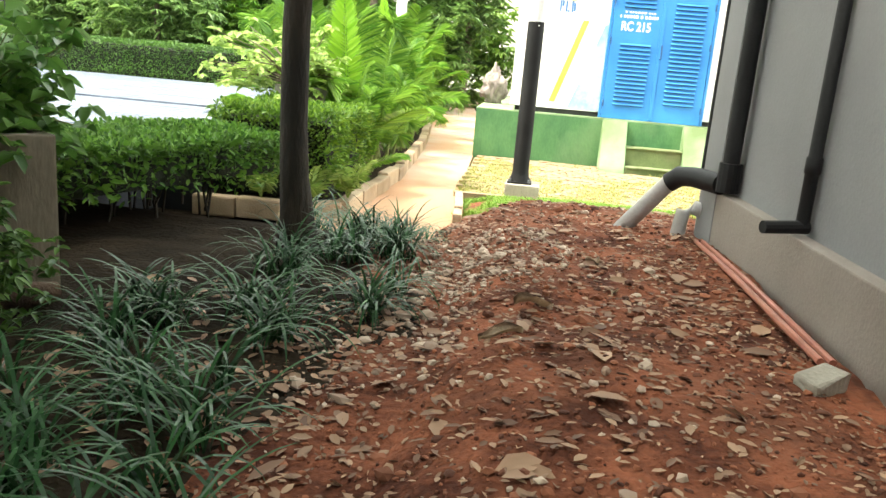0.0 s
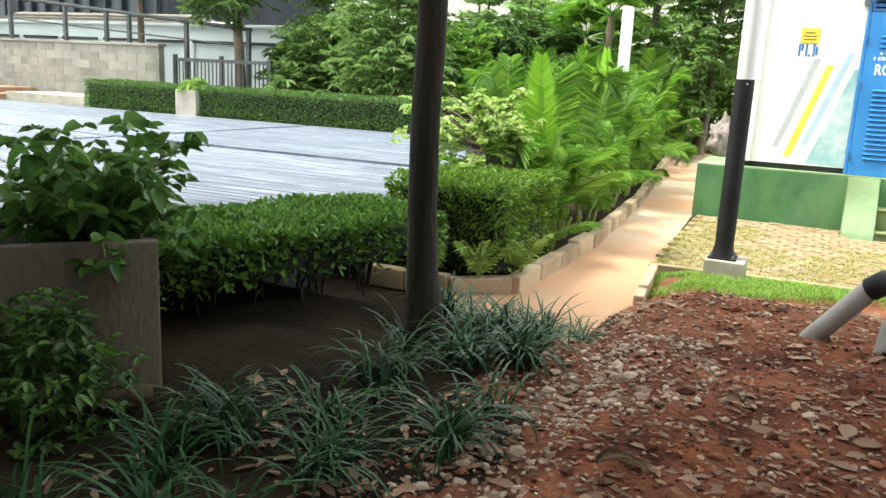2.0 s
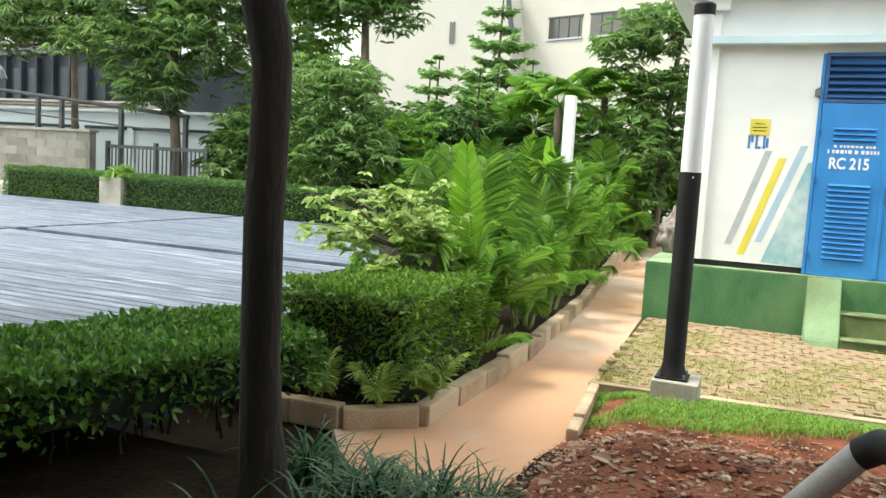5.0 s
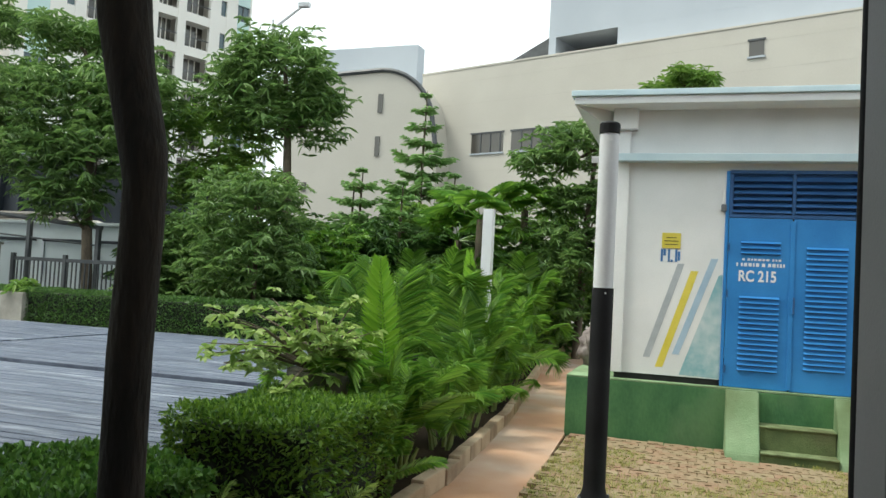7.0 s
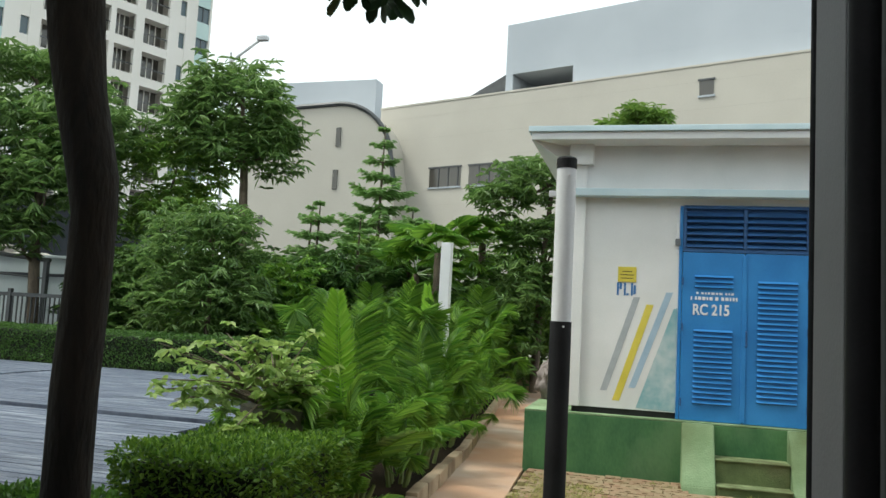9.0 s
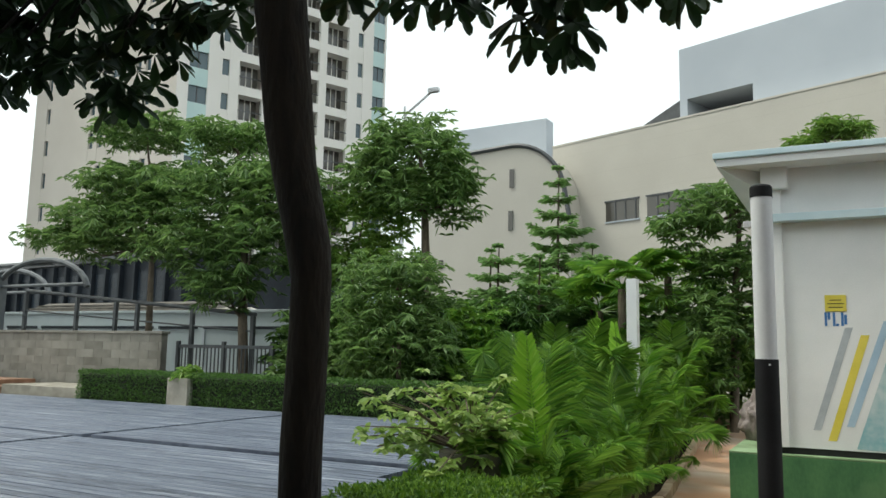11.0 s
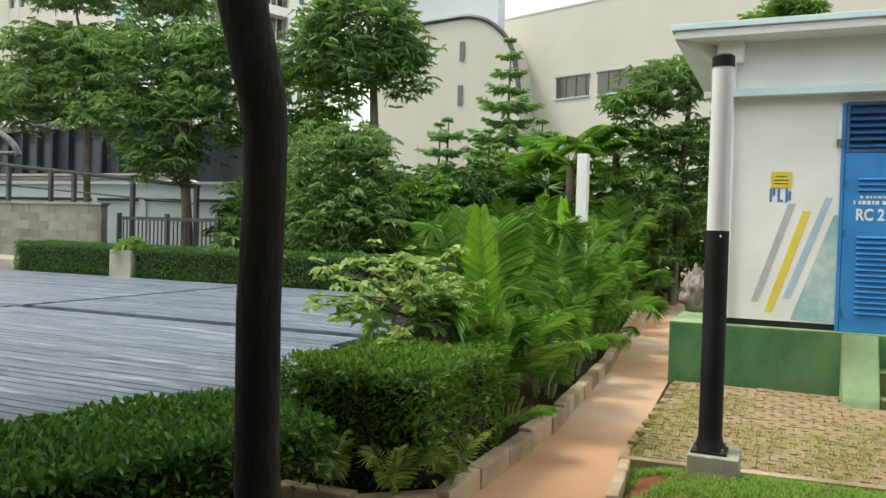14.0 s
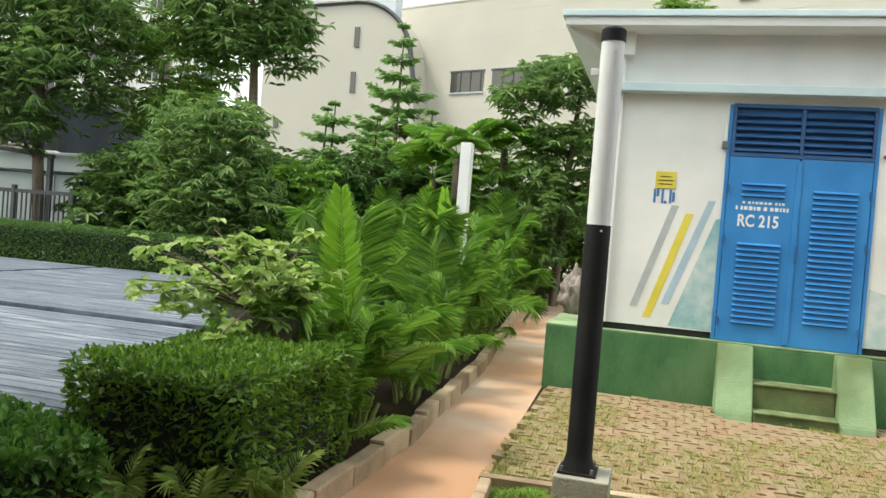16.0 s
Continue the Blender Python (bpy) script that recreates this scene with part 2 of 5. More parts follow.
# Near black: the shade inside a hedge, put into the core's colour.
CORE = surface("hedge_inner_shade", (0.006, 0.009, 0.004), (0.016, 0.022, 0.008), 9, 0.9, 0.6)


def glazing(name, col, rough=0.08):
    m, t, p = shader(name)
    p.inputs["Base Color"].default_value = (*col, 1)
    p.inputs["Roughness"].default_value = rough
    p.inputs["Specular IOR Level"].default_value = 0.8
    return m


GLASS = glazing("dark_window_glass", (0.06, 0.10, 0.12))
GLASS_DIM = glazing("brown_window_glass", (0.07, 0.065, 0.055), 0.15)

# ---------------------------------------------------------------- mesh helpers
def link(name, mesh, mat, parent=None, label=""):
    mesh.materials.append(mat)
    ob = new(name, mesh)
    if parent:
        ob.parent = parent
    if label:
        ob["label"] = label
    return ob


def part(name, bm, mat, parent=None, label="", smooth=False):
    mesh = bpy.data.meshes.new(name)
    bm.to_mesh(mesh)
    bm.free()
    if smooth:
        mesh.polygons.foreach_set("use_smooth", [len(f.vertices) < 5 for f in mesh.polygons])
    return link(name, mesh, mat, parent, label)


def thing(name, label, category, at=(0, 0, 0), rz=0.0, group="", kind=""):
    ob = new(name)
    ob.matrix_world = pose(*at, 0, 0, rz)
    ob.empty_display_size = 0.1
    return tagged(ob, label, category, group, kind)


def box(x0, y0, z0, x1, y1, z1, bevel=0.0, bm=None):
    bm = bm or bmesh.new()
    made = bmesh.ops.create_cube(bm, size=1.0)["verts"]
    bmesh.ops.scale(bm, vec=(abs(x1 - x0), abs(y1 - y0), abs(z1 - z0)), verts=made)
    bmesh.ops.translate(bm, vec=((x0 + x1) / 2, (y0 + y1) / 2, (z0 + z1) / 2), verts=made)
    if bevel:
        edges = list({e for v in made for e in v.link_edges})
        bmesh.ops.bevel(bm, geom=edges, offset=bevel, segments=2, affect="EDGES", profile=0.6)
    return bm


def tube(points, sides=10, bm=None, caps=True):
    """A tube through (place, radius) pairs."""
    bm = bm or bmesh.new()
    rings, n = [], len(points)
    for i, (p, r) in enumerate(points):
        p, r = Vector(p), float(r)
        a, b = Vector(points[max(i - 1, 0)][0]), Vector(points[min(i + 1, n - 1)][0])
        d = (b - a).normalized()
        s = d.cross(Vector((0, 0, 1)) if abs(d.z) < 0.9 else Vector((1, 0, 0))).normalized()
        u = s.cross(d)
        rings.append([bm.verts.new(p + r * (math.cos(2 * math.pi * k / sides) * s + math.sin(2 * math.pi * k / sides) * u)) for k in range(sides)])
    for a, b in zip(rings, rings[1:]):
        for k in range(sides):
            bm.faces.new((a[k], a[(k + 1) % sides], b[(k + 1) % sides], b[k]))
    if caps:
        for f in (bm.faces.new(rings[0][::-1]), bm.faces.new(rings[-1])):
            for e in f.edges:
                e.smooth = False
    bmesh.ops.recalc_face_normals(bm, faces=bm.faces)
    return bm


def prism(outline, z0, z1):
    bm = bmesh.new()
    low = [bm.verts.new((x, y, z0)) for x, y in outline]
    top = [bm.verts.new((x, y, z1)) for x, y in outline]
    bm.faces.new(low[::-1])
    bm.faces.new(top)
    for i in range(len(outline)):
        j = (i + 1) % len(outline)
        bm.faces.new((low[i], low[j], top[j], top[i]))
    bmesh.ops.recalc_face_normals(bm, faces=bm.faces)
    return bm


rng = np.random.default_rng(7)


def unit(v):
    return v / np.maximum(np.linalg.norm(v, axis=-1, keepdims=True), 1e-9)


def leaves(P, D, L, W, up=None, fold=0.22, droop=0.15, w1=0.5, w2=0.42, p2=0.72):
    """Lance-shaped leaves, six points and two creased halves each: places P, directions D, lengths L, widths W."""
    n = len(P)
    D = unit(np.asarray(D, float))
    if up is None:
        up = np.tile([0.0, 0.0, 1.0], (n, 1)) + rng.normal(0, 0.35, (n, 3))
    S = unit(np.cross(D, up))
    N = unit(np.cross(S, D))
    L, W = np.broadcast_to(L, (n,))[:, None], np.broadcast_to(W, (n,))[:, None]
    dz = np.array([[0, 0, -1.0]])
    v = np.stack([P,
                  P + D * L * 0.35 + S * W * w1 + N * W * fold + dz * L * droop * 0.1,
                  P + D * L * p2 + S * W * w2 + N * W * fold + dz * L * droop * 0.5,
                  P + D * L + dz * L * droop,
                  P + D * L * p2 - S * W * w2 + N * W * fold + dz * L * droop * 0.5,
                  P + D * L * 0.35 - S * W * w1 + N * W * fold + dz * L * droop * 0.1], 1)
    return v.reshape(-1, 3)


def leaf_mesh(name, verts):
    n = len(verts) // 6
    b = np.arange(n)[:, None] * 6
    faces = np.concatenate([b + [0, 1, 2, 3], b + [0, 3, 4, 5]], 0)
    mesh = bpy.data.meshes.new(name)
    mesh.vertices.add(len(verts))
    mesh.vertices.foreach_set("co", verts.ravel().astype(np.float32))
    mesh.loops.add(faces.size)
    mesh.loops.foreach_set("vertex_index", faces.ravel().astype(np.int32))
    mesh.polygons.add(len(faces))
    mesh.polygons.foreach_set("loop_start", np.arange(0, faces.size, 4, dtype=np.int32))
    mesh.update(calc_edges=True)
    return mesh


def broad_leaves(P, D, L, W, up):
    """Leaves that widen towards a rounded tip, ten points and two creased halves each."""
    D = unit(np.asarray(D, float))
    S = unit(np.cross(D, up))
    N = unit(np.cross(S, D))
    L, W = np.broadcast_to(L, (len(P),))[:, None], np.broadcast_to(W, (len(P),))[:, None]
    prof = ((0.22, 0.10), (0.52, 0.34), (0.80, 0.50), (0.95, 0.30))
    drop = np.array([[0, 0, -1.0]])
    side = lambda k: [P + D * L * a + k * S * W * b + N * W * b * 0.25 + drop * L * 0.22 * a * a for a, b in prof]
    v = np.stack([P] + side(1) + [P + D * L + drop * L * 0.22] + side(-1)[::-1], 1)
    n = len(P)
    b = (np.arange(n) * 10)[:, None]
    faces = np.concatenate([b + [0, 1, 2, 3, 4, 5], b + [0, 5, 6, 7, 8, 9]], 0)
    mesh = bpy.data.meshes.new("leaf_spray")
    mesh.vertices.add(n * 10)
    mesh.vertices.foreach_set("co", v.reshape(-1).astype(np.float32))
    mesh.loops.add(faces.size)
    mesh.loops.foreach_set("vertex_index", faces.ravel().astype(np.int32))
    mesh.polygons.add(len(faces))
    mesh.polygons.foreach_set("loop_start", np.arange(0, faces.size, 6, dtype=np.int32))
    mesh.update(calc_edges=True)
    return mesh


def drooping_whorls(C, n, L, W):
    """Hand-shaped whorls hanging from shoots at C, with round-tipped leaves."""
    k = len(C)
    a = (np.arange(n) * 2 * np.pi / n)[None, :] + rng.uniform(0, 6.3, (k, 1)) + rng.normal(0, 0.2, (k, n))
    D = np.stack([np.cos(a), np.sin(a), rng.uniform(-1.1, -0.1, (k, n))], -1) + rng.normal(0, 0.2, (k, 1, 3))
    s = (rng.uniform(0.7, 1.15, (k, n)) * rng.uniform(0.8, 1.15, (k, 1))).ravel()
    up = np.tile([0.0, 0.0, 1.0], (k * n, 1)) + rng.normal(0, 0.4, (k * n, 3))
    return broad_leaves(np.repeat(C, n, 0), D.reshape(-1, 3), s * L, s * W, up)


def rosettes(C, n=8, L=0.18, W=0.05, lift=0.15, droop=0.35, w1=0.5, w2=0.42, p2=0.72):
    """Whorls of n leaves at the places C, spread around a shoot."""
    k = len(C)
    tilt = rng.normal(0, 0.35, (k, 1, 3))
    a = (np.arange(n) * 2 * np.pi / n)[None, :] + rng.uniform(0, 6.3, (k, 1)) + rng.normal(0, 0.15, (k, n))
    D = np.stack([np.cos(a), np.sin(a), np.full_like(a, lift) + rng.normal(0, 0.2, (k, n))], -1) + tilt
    size = rng.uniform(0.75, 1.2, (k, n)) * rng.uniform(0.8, 1.15, (k, 1))
    P = np.repeat(C, n, 0)
    return leaves(P, D.reshape(-1, 3), (size * L).ravel(), (size * W).ravel(), droop=droop, w1=w1, w2=w2, p2=p2)


def blob(center, radii, count, shell=0.35):
    """Places in the outer part of an uneven ellipsoid, thinner below."""
    d = unit(rng.normal(0, 1, (count, 3)))
    d[:, 2] = np.where((d[:, 2] < -0.2) & (rng.uniform(0, 1, count) < 0.4), -d[:, 2], d[:, 2])
    wob = 1 + 0.22 * np.sin(d[:, 0] * 5 + center[0] * 3) * np.cos(d[:, 1] * 4 + center[1]) + 0.12 * np.sin(d[:, 2] * 9 + center[2])
    r = rng.uniform(shell, 1.0, (count, 1)) ** 0.7 * wob[:, None]
    return np.asarray(center) + d * r * np.asarray(radii)


def tree(name, label, base, trunk, blobs, leaf, L=0.2, W=0.055, n=8, bark=BARK_PALE, droop=0.4, group=""):
    """trunk: (place, radius) pairs; blobs: (centre, radii, whorls) of the crown, each on its own limb."""
    root = thing(name, label, "tree", base, group=group)
    off = Vector(base)
    part("trunk", tube([(Vector(p) - off, r) for p, r in trunk], 12), bark, root, smooth=True)
    tips = []
    for c, rad, count in blobs:
        c = np.asarray(c, float)
        start = min((Vector(p) for p, r in trunk), key=lambda q: (q - Vector(c)).length + abs(q.z - (c[2] - rad[2])) * 0.7)
        mid = start.lerp(Vector(c), 0.5) + Vector((0, 0, -0.12 * (Vector(c) - start).length))
        part("limb", tube([(start - off, 0.05), (mid - off, 0.04), (Vector(c) - off, 0.018)], 6), bark, root, smooth=True)
        tips.append(blob(c, rad, int(count * (1.0 if leaf is L_NEAR else 1.25))))
    crown = rosettes(np.concatenate(tips) - np.asarray(base), n, L if leaf is L_NEAR else L * 0.84, W if leaf is L_NEAR else W * 0.62, lift=0.1, droop=droop)
    link("crown", leaf_mesh("crown", crown), leaf, root)
    return root


def hedge(name, label, at, rz, size, leaf, per_m2, L=0.05, W=0.022, round_=0.08, group="", bare=0.0):
    """A clipped hedge: a near-black box for its inner shade inside a coat of small leaves; size along, across, up."""
    root = thing(name, label, "hedge", at, rz, group)
    lx, ly, lz = size
    for k in range(int(lx * ly * 14) if bare > 1 else 0):
        x, y = rng.uniform(-0.44, 0.44) * lx, rng.uniform(-0.40, 0.40) * ly
        part("stem", tube([((x, y, -0.06), 0.011), ((x + rng.normal(0, 0.03), y + rng.normal(0, 0.03), lz * 0.3), 0.009), ((x + rng.normal(0, 0.05), y + rng.normal(0, 0.05), lz * 0.6), 0.006)], 5), BARK, root)
    # Solid dark box standing for inner shade; thinned side leaves let it show.
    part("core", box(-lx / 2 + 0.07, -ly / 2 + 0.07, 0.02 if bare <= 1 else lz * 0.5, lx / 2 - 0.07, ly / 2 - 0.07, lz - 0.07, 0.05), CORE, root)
    faces = [((0, 0, 1), lx * ly), ((1, 0, 0), ly * lz), ((-1, 0, 0), ly * lz), ((0, 1, 0), lx * lz), ((0, -1, 0), lx * lz)]
    P, Q = [], []
    for nrm, area in faces:
        k = int(area * per_m2)
        p = rng.uniform(-0.5, 0.5, (k, 3)) * [lx, ly, lz] + [0, 0, lz / 2]
        for i in range(3):
            if nrm[i]:
                p[:, i] = (size[i] / 2 * nrm[i]) + (lz / 2 if i == 2 else 0)
        if nrm[2] == 0:
            p = p[rng.uniform(0, 1, k) > bare * (1 - p[:, 2] / lz)]
            k = len(p)
        depth = rng.exponential(0.035, (k, 1))
        bumpy = 0.03 * np.sin(p[:, :1] * 5.3 + 1) * np.cos(p[:, 1:2] * 4.1) + 0.02 * np.sin(p[:, 2:3] * 9)
        p = p - np.asarray(nrm) * (depth - bumpy - 0.01)
        q = unit(np.abs(p - [0, 0, lz / 2]) / (np.asarray(size) / 2)) ** 6
        p = p - np.sign(p - [0, 0, lz / 2]) * q * round_ * 0.25
        P.append(p)
        Q.append(np.asarray(nrm) * 0.7 + rng.normal(0, 0.6, (k, 3)) + [0, 0, 0.35])
    P, Q = np.concatenate(P), np.concatenate(Q)
    P[:, 2] = np.maximum(P[:, 2], 0.03)
    s = rng.uniform(0.7, 1.35, len(P))
    link("foliage", leaf_mesh("foliage", leaves(P, Q, s * L, s * W, up=rng.normal(0, 1, (len(P), 3)) + [0, 0, 1])), leaf, root)
    return root


def frond_mesh(name, length, arch, pairs, leaflet, width, hang=0.25):
    """An arching feather frond in the x-z plane: a stalk and two ordered rows of leaflets in a shallow V."""
    t = np.linspace(0.16, 1, pairs)
    def at(u):
        return np.stack([length * u * np.cos(arch * u * 0.9), np.zeros_like(u), length * (u * 0.9 * math.cos(arch * 0.2) - arch * 0.55 * u ** 2.2)], -1)
    P = at(t)
    T = unit(at(np.minimum(t + 0.02, 1.02)) - at(t - 0.02))
    up = unit(np.cross(T, np.array([[0, 1.0, 0]])))
    up = np.where(up[:, 2:3] < 0, -up, up)
    size = leaflet * np.sin(np.pi * (0.14 + 0.80 * t)) ** 0.55
    out = []
    for side in (1, -1):
        D = T * (0.45 + 0.75 * t[:, None] ** 2) + np.array([0, side, 0.0]) * 0.85 + up * 0.22 + rng.normal(0, 0.035, (pairs, 3))
        out.append(leaves(P, D, size * rng.uniform(0.93, 1.05, pairs), width, up=up + rng.normal(0, 0.1, (pairs, 3)), fold=0.12, droop=hang))
    mesh = leaf_mesh(name, np.concatenate(out))
    u = np.linspace(0, 1, 8)
    return mesh, [(Vector(p), 0.012 * (1.15 - k)) for p, k in zip(at(u), u)]


def joined(name, mesh, bm):
    """Adds a bmesh to a leaf mesh (the stalk of a frond)."""
    bm.from_mesh(mesh)
    out = bpy.data.meshes.new(name)
    bm.to_mesh(out)
    bm.free()
    return out


FRONDS = []
for i, (ln, ar) in enumerate(((1.9, 1.05), (1.7, 1.25), (1.6, 0.8), (2.0, 1.15))):
    fm, stalk = frond_mesh("frond", ln, ar, 48, 0.42, 0.021, 0.30)
    FRONDS.append(joined("frond", fm, tube(stalk, 5)))
    FRONDS[-1].materials.append(L_PALM)
fm, stalk = frond_mesh("spear", 1.35, 0.3, 40, 0.30, 0.036, 0.05)
SEEDLING = []
for ln, ar in ((0.62, 1.0), (0.48, 1.2), (0.6, 0.8)):
    fm2, stalk2 = frond_mesh("seedling_frond", ln, ar, 16, 0.20, 0.017, 0.35)
    SEEDLING.append(joined("seedling_frond", fm2, tube([(q, r * 0.4) for q, r in stalk2], 5)))
    SEEDLING[-1].materials.append(L_SHRUB)
SPEAR = joined("spear_frond", fm, tube(stalk, 5))
SPEAR.materials.append(L_SPEAR)


def palm(at, scale, fronds, spear=False, label="clump of arching green areca palm fronds in the bed", lean=0.0):
    root = thing("areca_palm", label, "palm", at, rng.uniform(0, 360), "palms along the path bed")
    for k in range(4):
        a = k * 1.7
        x, y = 0.1 * math.cos(a), 0.1 * math.sin(a)
        part("stem", tube([((x, y, -0.05), 0.03), ((x * 1.5, y * 1.5, 0.3 * scale), 0.024), ((x * 2, y * 2, 0.5 * scale), 0.014)], 6), STEM, root)
    for k in range(fronds):
        f = new("frond", FRONDS[k % 4])
        f.parent = root
        up = rng.uniform(0.0, 1.0) ** 1.35
        a = k * 137.5 + rng.uniform(-20, 20)
        f.matrix_basis = pose(0, 0, (0.15 + 0.3 * up) * scale, 0, -68 * up + 8, a) @ Matrix.Scale(scale * rng.uniform(0.8, 1.15), 4)
        if k % 3 == 0:
            f.matrix_basis = f.matrix_basis @ pose(0, 0, 0, rng.uniform(-25, 25), 0, 0)
    if spear:
        f = new("spear_frond", SPEAR)
        f.parent = root
        f.matrix_basis = pose(0, 0, 0.4 * scale, 0, -66, 40) @ Matrix.Scale(scale * 1.05, 4)
        f["label"] = "bright yellow-green young upright frond"
    return root


def smooth01(v, a, b):
    u = min(max((v - a) / (b - a), 0.0), 1.0)
    return u * u * (3 - 2 * u)


def land(x, y):
    """Height of the ground."""
    mound = 0.54 * smooth01(x, -2.0, -0.95) * smooth01(-y, 4.8, 7.3) * (1 - smooth01(x, 3, 6))
    verge = 0.36 * smooth01(-y, 7.0, 8.1) * smooth01(x, -8, -6)
    lawn = 0.16 * smooth01(x, -1.75, -1.2) * smooth01(-y, 4.0, 4.7) * (1 - smooth01(x, 3, 6))
    near = smooth01(-abs(y + 8), -9, -5)
    wob = 0.05 * noise.noise((x * 1.1, y * 1.1, 0)) + 0.025 * noise.noise((x * 4, y * 4, 3)) + 0.014 * noise.noise((x * 13, y * 13, 7))
    return -0.84 + max(mound, verge, lawn) + near * wob * smooth01(max(mound, verge), 0.02, 0.2)


# ---------------------------------------------------------------- ground
def ground_sheet():
    def run(a, b, d):
        return [round(a + d * i, 3) for i in range(int(round((b - a) / d)))]
    xs = [-1500, -300, -80, -30, -12] + run(-9, -2.4, 0.2) + run(-2.4, 0.3, 0.05) + run(0.3, 4.2, 0.3) + [6, 12, 30, 80, 300, 1500]
    ys = [-1500, -300, -60, -22] + run(-16, -13, 0.3) + run(-13, -4.8, 0.05) + run(-4.8, -1.8, 0.2) + [0, 6, 20, 60, 300, 1500]
    bm = bmesh.new()
    rows = [[bm.verts.new((x, y, land(x, y))) for x in xs] for y in ys]
    for j in range(len(ys) - 1):
        for i in range(len(xs) - 1):
            f = bm.faces.new((rows[j][i], rows[j][i + 1], rows[j + 1][i + 1], rows[j + 1][i]))
            c = f.calc_center_median()
            w = 0.22 * noise.noise((c.x * 3, c.y * 3, 2)) + 0.10 * noise.noise((c.x * 11, c.y * 11, 2))
            f.material_index = 1 if (c.x + w > -1.72 - 0.2 * math.sin(c.y * 2.1) and c.y + w < -5.4 + 0.45 * min(max(c.x + 0.7, 0), 2) and c.x < 6 and c.y > -16) or (-1.78 < c.x < 4 and -6.0 < c.y < -4.05) else 0
            f.smooth = True
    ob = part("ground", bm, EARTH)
    ob.data.materials.append(SOIL)
    return tagged(ob, "bare red soil mound beside brown garden earth", "ground", kind="structure")


ground_sheet()

path_outline = [(-2.66, -6.02), (-2.62, -3.6), (-2.85, 0.4), (-3.9, 9.4), (-4.5, 13.4), (-3.3, 14.6), (-2.45, 8.0), (-2.06, 2.0), (-1.98, -0.3), (-1.84, -3.8),
                (-1.7, -5.6), (-1.62, -6.6), (-1.8, -7.1), (-2.75, -7.05), (-3.2, -6.42)]
tagged(part("path_pavement", prism(path_outline, -0.9, -0.80), PATH_MAT), "pale concrete footpath washed with red dirt", "path", kind="structure")
bed_outline = [(-2.74, -6.0), (-2.70, -3.6), (-2.95, 0.4), (-4.0, 9.4), (-4.6, 13.4), (-10.0, 14.0), (-10.0, 3.6), (-5.3, 3.6), (-5.3, -3.35), (-3.96, -3.35), (-3.96, -6.25), (-3.2, -6.28)]
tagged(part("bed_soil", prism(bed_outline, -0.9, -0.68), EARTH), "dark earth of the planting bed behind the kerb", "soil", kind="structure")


def kerb_run(parent, pts, h=0.19, w=0.13, step=0.55):
    for (x0, y0), (x1, y1) in zip(pts, pts[1:]):
        d = math.hypot(x1 - x0, y1 - y0)
        k = max(1, round(d / step))
        a = math.degrees(math.atan2(y1 - y0, x1 - x0))
        mesh = bpy.data.meshes.new("kerbstone")
        bm = box(-d / k / 2 + 0.006, -w / 2, 0, d / k / 2 - 0.006, w / 2, h, 0.02)
        bm.to_mesh(mesh)
        bm.free()
        mesh.materials.append(KERB)
        for i in range(k):
            u = (i + 0.5) / k
            ob = new("kerbstone", mesh)
            ob.parent = parent
            ob.matrix_basis = pose(x0 + (x1 - x0) * u + rng.normal(0, 0.006), y0 + (y1 - y0) * u, -0.825 + rng.normal(0, 0.008), rng.normal(0, 1.0), rng.normal(0, 0.8), a + rng.normal(0, 0.8))


kerb_bed = thing("kerb", "dirt-stained concrete kerb edging the planting bed", "kerb", kind="structure")
kerb_run(kerb_bed, [(-4.0, -6.34), (-3.58, -6.36), (-3.17, -6.36), (-2.72, -6.02), (-2.66, -3.6), (-2.91, 0.4), (-3.95, 9.4), (-4.55, 13.4)])
kerb_end = thing("kerb", "low kerb closing the far end of the path", "kerb", kind="structure")
kerb_run(kerb_end, [(-4.6, 14.0), (-2.6, 15.2)], 0.2, 0.15)

kerb_side = thing("kerb", "broken low kerb between path and lawn", "kerb", kind="structure")
kerb_run(kerb_side, [(-1.66, -5.75), (-1.78, -4.35)], 0.12, 0.09, 0.34)

